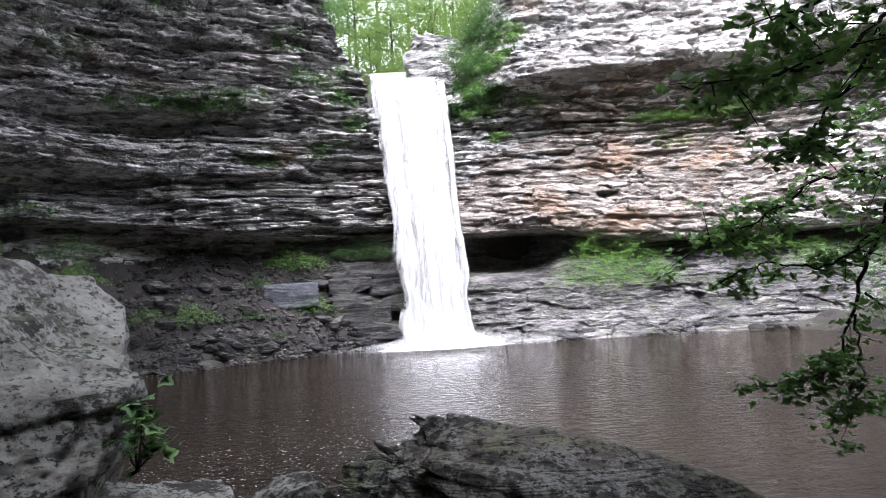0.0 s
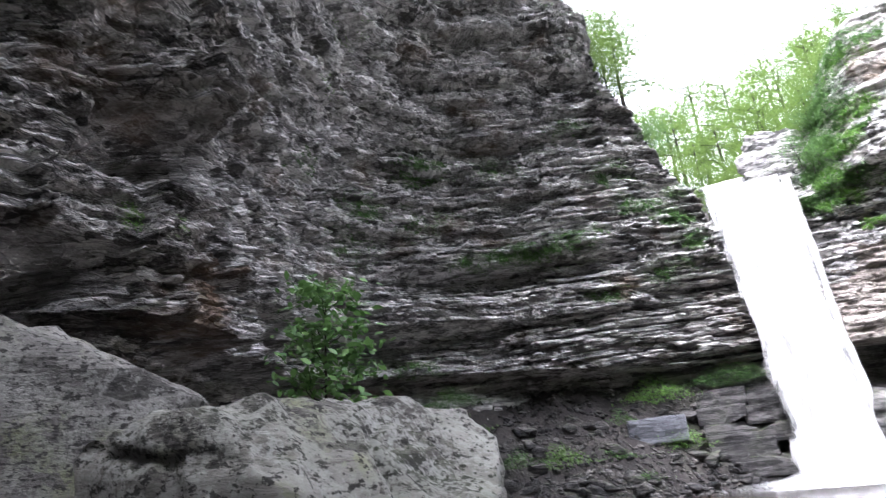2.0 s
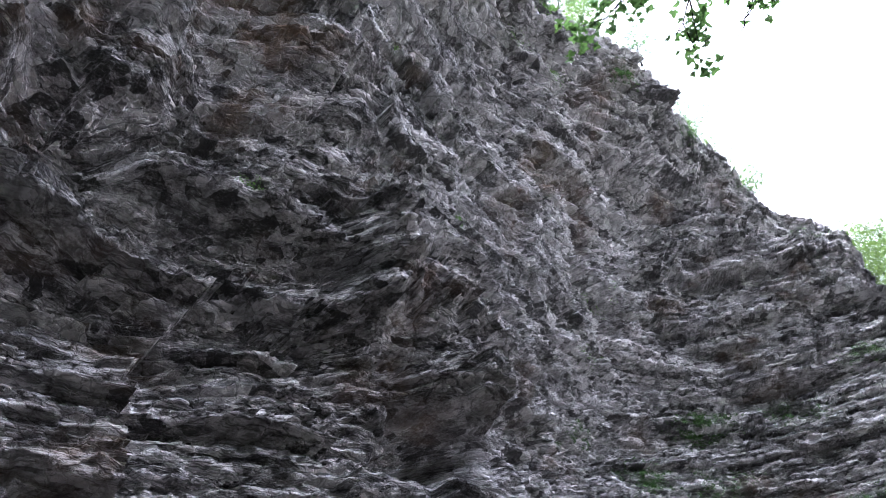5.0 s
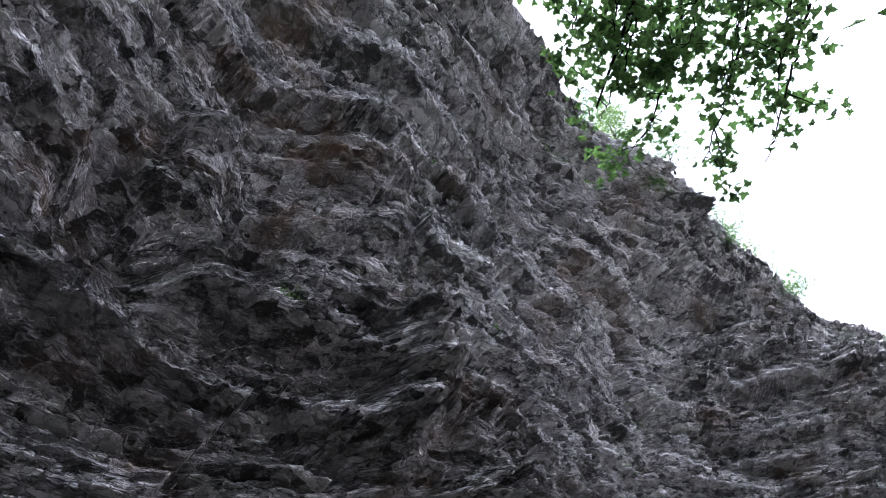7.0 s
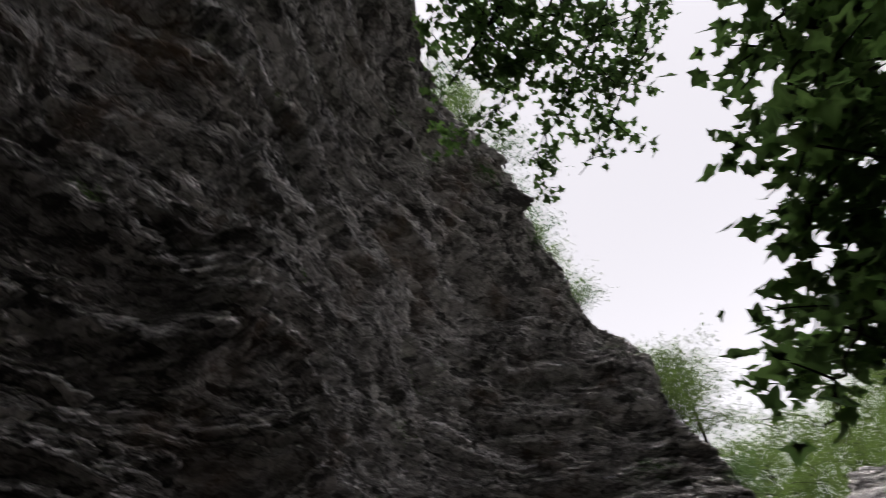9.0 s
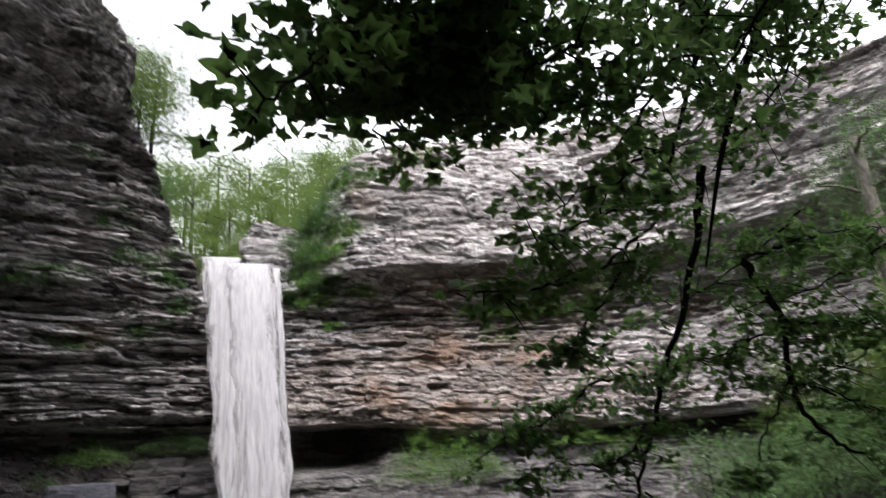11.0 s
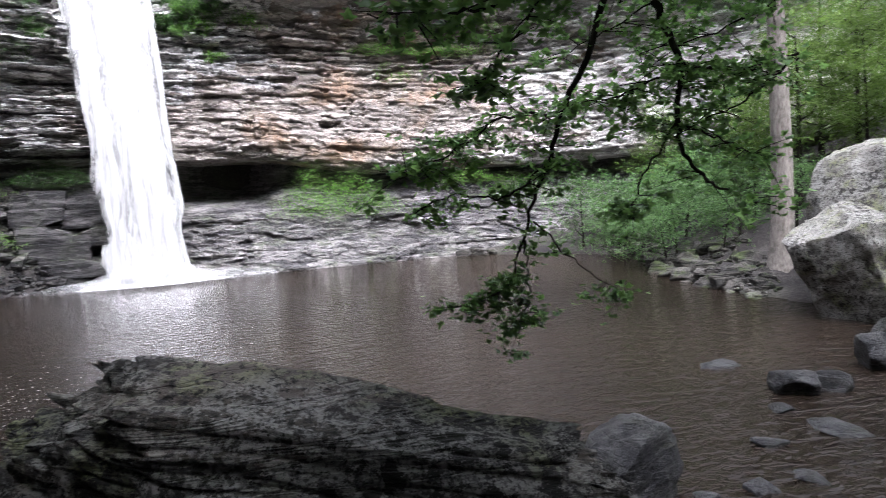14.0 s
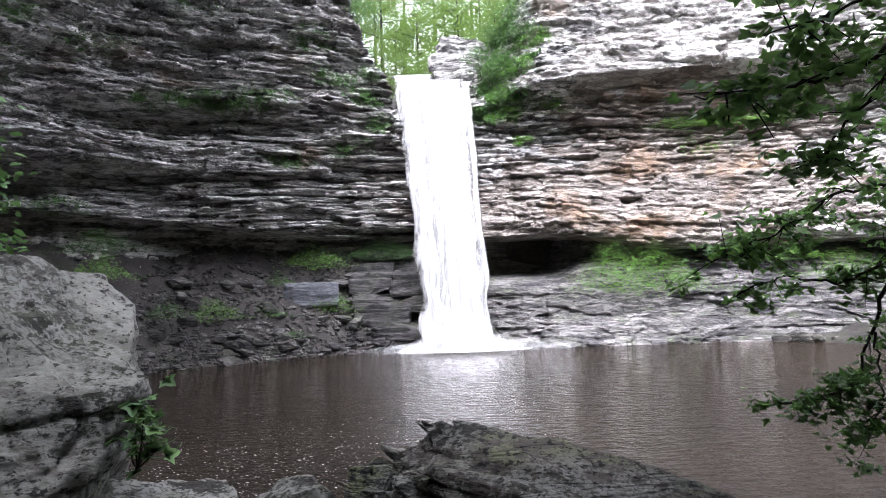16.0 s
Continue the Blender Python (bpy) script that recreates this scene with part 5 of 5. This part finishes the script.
def young_maple():
    rng = np.random.RandomState(17)
    thing = new("seedling")
    base = polar(-24.2, -11.9, 4.0)
    sites = []
    for i in range(7):
        tip = polar(-23.4 + rng.uniform(-1.3, 1.6), rng.uniform(-12.6, -7.4), 4.0 + rng.uniform(-0.15, 0.15))
        mid = 0.5 * (base + tip) + rng.normal(size=3) * 0.03
        part("stem", mesh_from("stem", *tube(spline([base, mid, tip], 8), np.linspace(0.006, 0.003, 8), 5), BARK, False), BARK, thing)
        sites += [tip, 0.6 * tip + 0.4 * mid]
    pts = np.array(sites)[rng.randint(len(sites), size=62)] + rng.normal(size=(62, 3)) * 0.05
    part("leaves", mesh_from("leaves", *foliage(pts, 0.105, MAPLE, rng, 25), LEAF_SHRUB), LEAF_SHRUB, thing)
    return tagged(thing, "small green seedling growing beside the boulder", "plant")


young_maple()


def fern_patch(place, size, n, seed, material, label, leaf=0.2):
    """A mound of small leaves of size (across, deep, high) on the rock."""
    rng = np.random.RandomState(seed)
    p = rng.normal(size=(n, 3)) * 0.42
    p[:, 2] = np.clip(0.5 + 0.8 * p[:, 2], 0, 1.2) * (1.1 - np.clip(np.abs(p[:, 0]), 0, 1))
    p[:, 1] = 0.6 * p[:, 1] + 0.5 * (p[:, 2] - 0.4)
    p *= np.asarray(size)
    p[:, 2] += 0.15 * size[2] * fbm(p / 0.6, 2, seed)
    ob = new("fern_patch", mesh_from("fern_patch", *foliage(p, leaf, SPRIG, rng, 30), material))
    ob.location = place
    return tagged(ob, label, "ferns", "fern patches")


for i, (x, y, z, sx, sy, sz, n, bright) in enumerate((
        (-12.0, 57.0, 7.2, 3.2, 1.6, 1.8, 620, 1), (-6.2, 58.2, 7.8, 3.8, 1.2, 1.5, 500, 0), (-10.6, 55.8, 3.5, 2.4, 1.3, 1.6, 330, 1), (-18.3, 50.0, 3.2, 3.0, 1.5, 1.5, 380, 1), (-14.7, 55.3, 5.7, 1.8, 1, 1, 200, 0),
        (-15.3, 53.0, 3.2, 2.4, 1.2, 1.0, 260, 0), (-22.4, 42.0, 6.2, 2.6, 2.0, 1.4, 380, 1), (-24.5, 45.5, 8.2, 3.2, 1.6, 1.4, 400, 0), (-20.5, 47.5, 3.6, 2.0, 1.2, 0.9, 200, 0), (-13.0, 53.0, 1.5, 1.6, 1, 0.7, 120, 0),
        (13.4, 57.4, 4.6, 3.6, 2.4, 3.6, 900, 1), (16.6, 57.0, 4.3, 4.4, 2.4, 3.6, 1100, 1), (19.2, 57.2, 4.4, 1.8, 1.6, 2.0, 240, 1), (20.6, 58.2, 18.2, 3.4, 1.6, 1.3, 420, 1), (24.2, 58.0, 18.2, 4.2, 1.6, 1.5, 560, 1),
        (28.2, 57.0, 18.2, 4.0, 1.6, 1.5, 520, 1), (31.0, 53.5, 5.0, 5.0, 2.0, 1.6, 420, 1), (27.5, 55.5, 6.4, 4.0, 1.6, 1.2, 300, 1))):
    fern_patch((x, y, z), (sx, sy, sz), int(2.4 * n), 400 + i, LEAF_FERN if bright else LEAF_SHRUB, "bright green ferns on a rock ledge" if bright else "dark green ferns under the cliff")


def cliff_plants(name, sheet, spots, seed, material, label, leaf=0.27):
    """Trailing plants rooted on the face round each of the spots (x, y, z, radius, count)."""
    rng = np.random.RandomState(seed)
    pts = sheet.reshape(-1, 3)
    got = []
    for x, y, z, r, n in spots:
        d = np.linalg.norm((pts - np.array([x, y, z])) / np.array([r, r, 0.45 * r]), axis=1)
        near = np.where(d < 1.3)[0]
        if len(near) == 0:
            continue
        w = np.exp(-2 * d[near] ** 2) * (0.15 + (fbm(pts[near] / 0.9, 2, seed) > 0.05))
        got.append(pts[rng.choice(near, size=2 * n, p=w / w.sum())])
    p = np.concatenate(got)
    way = -p[:, :2] / np.linalg.norm(p[:, :2], axis=1)[:, None]
    p[:, :2] += way * rng.uniform(0.0, 0.28, len(p))[:, None]
    p[:, 2] += rng.uniform(-0.15, 0.15, len(p))
    return tagged(new(name, mesh_from(name, *foliage(p, leaf, SPRIG, rng, 40), material)), label, "plants", kind="stuff")


cliff_plants("cliff_plants", LEFT_Q, [
    (-21.8, 48.1, 19.0, 2.2, 260), (-19.2, 49.8, 19.6, 2.2, 380), (-16.6, 51.1, 19.4, 2.0, 420), (-14.4, 52.2, 20.4, 2.4, 420), (-7.6, 56.9, 21.2, 1.8, 420), (-6.3, 57.7, 19.3, 1.8, 360), (-9.8, 55.1, 23.0, 1.8, 260),
    (-13.2, 53.4, 15.8, 2.2, 220), (-8.7, 56.6, 17.1, 2.0, 240), (-11.3, 53.6, 25.4, 2.2, 220), (-23.9, 44.6, 27.0, 2.4, 330), (-27.2, 40.5, 23.6, 2.6, 330), (-23.3, 45.4, 27.1, 2.2, 220)], 5, LEAF_SHRUB, "green plants trailing from ledges of the overhang")
cliff_plants("cliff_plants", LEFT_Q, [
    (-18.3, 50.2, 19.2, 2.2, 240), (-9.2, 55.7, 22.4, 2.0, 220), (-25.5, 44.3, 12.0, 2.6, 300), (-19.0, 49.1, 27.0, 2.5, 180), (-12.6, 36.7, 44.1, 1.6, 140), (-12.9, 44.0, 43.2, 1.6, 120),
    (-11.8, 28.0, 43.5, 1.6, 220), (-12.4, 48.2, 38.6, 2.0, 120), (-24.5, 45.0, 23.0, 3.0, 260), (-27.5, 40.0, 20.5, 3.0, 300), (-14.0, 53.0, 30.0, 2.0, 160), (-26.5, 33.0, 24.5, 2.0, 160)], 25, LEAF_SHRUB, "dark green plants rooted in cracks of the overhang", 0.24)
cliff_plants("cliff_plants", LEFT_Q, [(-22.2, 33.4, 33.1, 1.6, 240), (-18.1, 17.5, 29.2, 0.5, 40), (-24.1, 33.1, 29.6, 1.5, 200), (-21.1, 28.6, 32.7, 1.0, 60), (-13.4, 23.5, 41.9, 1.5, 140), (-13.1, 19.3, 41.8, 1.3, 120), (-18.0, 6.2, 25.3, 0.8, 50),
    (-11.0, 20.0, 44.0, 1.5, 200), (-15.0, 11.0, 35.0, 0.7, 40), (-22.0, 17.0, 14.5, 1.6, 160)], 15, LEAF_FERN, "small green tufts on the near overhang", 0.14)
cliff_plants("cliff_plants", RIGHT_Q, [
    (3.9, 58.3, 22.1, 1.6, 420), (5.4, 57.4, 24.0, 1.8, 420), (4.8, 58.6, 20.1, 1.6, 320), (7.5, 57.0, 26.0, 1.8, 300), (6.0, 57.6, 18.0, 1.6, 160), (9.0, 57.4, 20.5, 1.6, 160), (8.0, 57.5, 30, 2.2, 260), (3.5, 60, 25.5, 2.0, 260),
    (22.0, 58.0, 16.5, 2.5, 120), (30.0, 56.0, 20.0, 2.5, 200), (14.0, 57.0, 33.0, 2.5, 160), (35, 51, 22, 3, 260)], 6, LEAF_FERN, "green plants rooted in cracks of the pale cliff")


cliff_plants("cliff_shrubs", RIGHT_Q, [(3.4, 59.5, 23.0, 2.2, 600), (5.0, 59.5, 25.0, 2.6, 900), (6.6, 59.5, 27.5, 3.0, 900), (4.8, 60.5, 28.5, 2.8, 700), (8.6, 58.5, 31.0, 3.0, 700), (3.2, 58.8, 20.3, 1.8, 400), (8.6, 58.5, 24.5, 2.0, 400), (6.0, 58.5, 21.5, 2.0, 400)], 16, LEAF_SHRUB, "leafy green shrubs beside the lip of the falls", 0.34)
boulder("rock_tower", (1.3, 62.8, 23.6), (3.6, 2.0, 5.6), 8, 241, ROCK_LEFT, "layered grey rock tower above the lip of the falls", 0.65, 7, 6, 0.28, 0.06, (0, 8))


# ---- foam and spray ----
def foam_flecks():
    rng = np.random.RandomState(91)
    n = 7500
    az, d = rng.uniform(-30, 8, n), rng.uniform(13, 30, n)
    keep = rng.rand(n) < np.exp(-((d - 18) / 5.0) ** 2) * (0.4 + 0.6 * (az < -4)) + 0.12
    az, d = np.radians(az[keep]), d[keep]
    c = np.stack([d * np.sin(az), d * np.cos(az), np.full(len(d), 0.012)], -1)
    a = np.linspace(0, 2 * np.pi, 6, endpoint=False)
    r = (0.005 + 0.02 * rng.rand(len(c)) ** 3)[:, None] * rng.uniform(0.5, 1.4, (len(c), 6))
    v = np.stack([c[:, None, 0] + 1.6 * r * np.cos(a), c[:, None, 1] + r * np.sin(a), np.broadcast_to(c[:, None, 2], r.shape)], -1)
    f = np.arange(len(c) * 6).reshape(-1, 6)
    return tagged(new("foam_flecks", mesh_from("foam_flecks", v.reshape(-1, 3), f, FOAM)), "white foam flecks drifting on the pool", "foam", kind="stuff")


foam_flecks()


x, y = at(-12.1, 57.4)
boulder("ledge_block", (x, y, 4.9), (2.7, 1.2, 1.2), 12, 231, ROCK_BLUE, "pale bluish wet rock block under the ferns", 0.99, 1, 5, 0.012, 0.015)
for az, d, z, s, seed in ((-7.0, 59.0, 6.7, (2.3, 1.6, 0.82), 232), (-4.0, 59.3, 6.5, (1.7, 1.6, 0.9), 238), (-7.1, 58.7, 5.4, (2.2, 1.7, 0.80), 233), (-4.2, 58.9, 5.15, (1.9, 1.7, 0.86), 237), (-6.6, 58.4, 4.1, (2.6, 1.7, 0.82), 234), (-3.7, 58.5, 3.8, (1.6, 1.6, 0.85), 239), (-6.2, 58.2, 2.8, (2.9, 1.7, 0.85), 235), (-4.6, 57.9, 1.5, (3.3, 1.6, 0.9), 236)):
    x, y = at(az, d)
    boulder("ledge_block", (x, y, z), s, 5 - seed % 3 * 2, seed, ROCK_WALL, "dark wet layered rock block beside the falls", 0.99, 1, 5, 0.03, 0.02, group="ledge blocks")


def splash():
    """Foam spread on the water and spray standing over it, parts of the falls."""
    rng = np.random.RandomState(33)
    u, v = np.meshgrid(np.linspace(0, 1, 40), np.linspace(0, 2 * np.pi, 90))
    r = u * (1 + 0.25 * vnoise(np.stack([3 * np.cos(v), 3 * np.sin(v), 0 * v], -1).reshape(-1, 3), 7).reshape(u.shape))
    x, y = 0.6 + 6.5 * r * np.cos(v), -1.3 + 2.4 * r * np.sin(v)
    z = 0.03 + 0.25 * np.exp(-(r / 0.42) ** 2) + 0.05 * fbm(np.stack([x, y, 0 * x], -1).reshape(-1, 3) * 1.5, 3, 8).reshape(u.shape) * np.exp(-(r / 0.6) ** 2)
    part("foam", mesh_from("foam", np.stack([x, y, z], -1).reshape(-1, 3), grid_faces(90, 40), CHURN, False), CHURN, waterfall)
    n = 9000
    a, q = rng.uniform(0, 2 * np.pi, n), rng.rand(n) ** 0.6
    px, py = 0.3 + 5.0 * q * np.cos(a), -0.6 + 1.8 * q * np.sin(a)
    pz = np.abs(rng.normal(size=n)) * 0.8 * (1.2 - q)
    c = np.stack([px, py, pz], -1)
    tet = np.array([(1, 1, 1), (-1, -1, 1), (-1, 1, -1), (1, -1, -1)]) * 0.6
    vv = c[:, None, :] + tet[None] * rng.uniform(0.008, 0.03, n)[:, None, None]
    ff = np.array([[0, 1, 2], [0, 3, 1], [0, 2, 3], [1, 3, 2]])[None] + 4 * np.arange(n)[:, None, None]
    part("spray", mesh_from("spray", vv.reshape(-1, 3), ff.reshape(-1, 3), FOAM), FOAM, waterfall)


def haze_shells():
    """Drifting spray over the foot of the falls, as thin nested shells."""
    u, v = np.meshgrid(np.linspace(0.02, 0.5 * np.pi, 20), np.linspace(0, 2 * np.pi, 60))
    for i, (rx, ry, rz) in enumerate(((2.4, 1.2, 1.3), (3.2, 1.5, 1.9), (4.2, 1.8, 1.5), (6.0, 2.1, 0.9), (8.5, 2.6, 0.7))):
        x, y, z = rx * np.sin(u) * np.cos(v), ry * np.sin(u) * np.sin(v), rz * np.cos(u)
        p = np.stack([x, y, z], -1).reshape(-1, 3)
        p *= (1 + 0.12 * fbm(p / 1.5, 2, 300 + i))[:, None]
        p += np.array([0.3, -0.8, 0.0])
        part("mist", mesh_from("mist", p, grid_faces(60, 20), SPRAY, False), SPRAY, waterfall)


def churn_material():
    m = Nodes("churned_foam")
    tc = m.t.nodes.new("ShaderNodeTexCoord")
    loc = m.scaled(tc.outputs["Object"], (1 / 6.6, 1 / 2.6, 0.0))
    ln = m.t.nodes.new("ShaderNodeVectorMath")
    ln.operation = "DISTANCE"
    m.link(loc, ln.inputs[0])
    ln.inputs[1].default_value = (0.08, -0.4, 0)
    streak = m.noise(1.6, 5.0, 0.65, m.scaled(m.pos, (0.6, 2.2, 1.0)))
    solid = m.math("SUBTRACT", m.math("ADD", 0.75, m.math("MULTIPLY", streak, 0.9)), m.math("MULTIPLY", ln.outputs["Value"], 1.25))
    m.put(m.b.inputs["Alpha"], m.ramp(solid, [(0.15, 0.0), (0.5, 1.0)]))
    return m.done((0.9, 0.9, 0.9), 0.6, m.bump(streak, 0.5, 0.1))


CHURN = churn_material()
splash()
haze_shells()
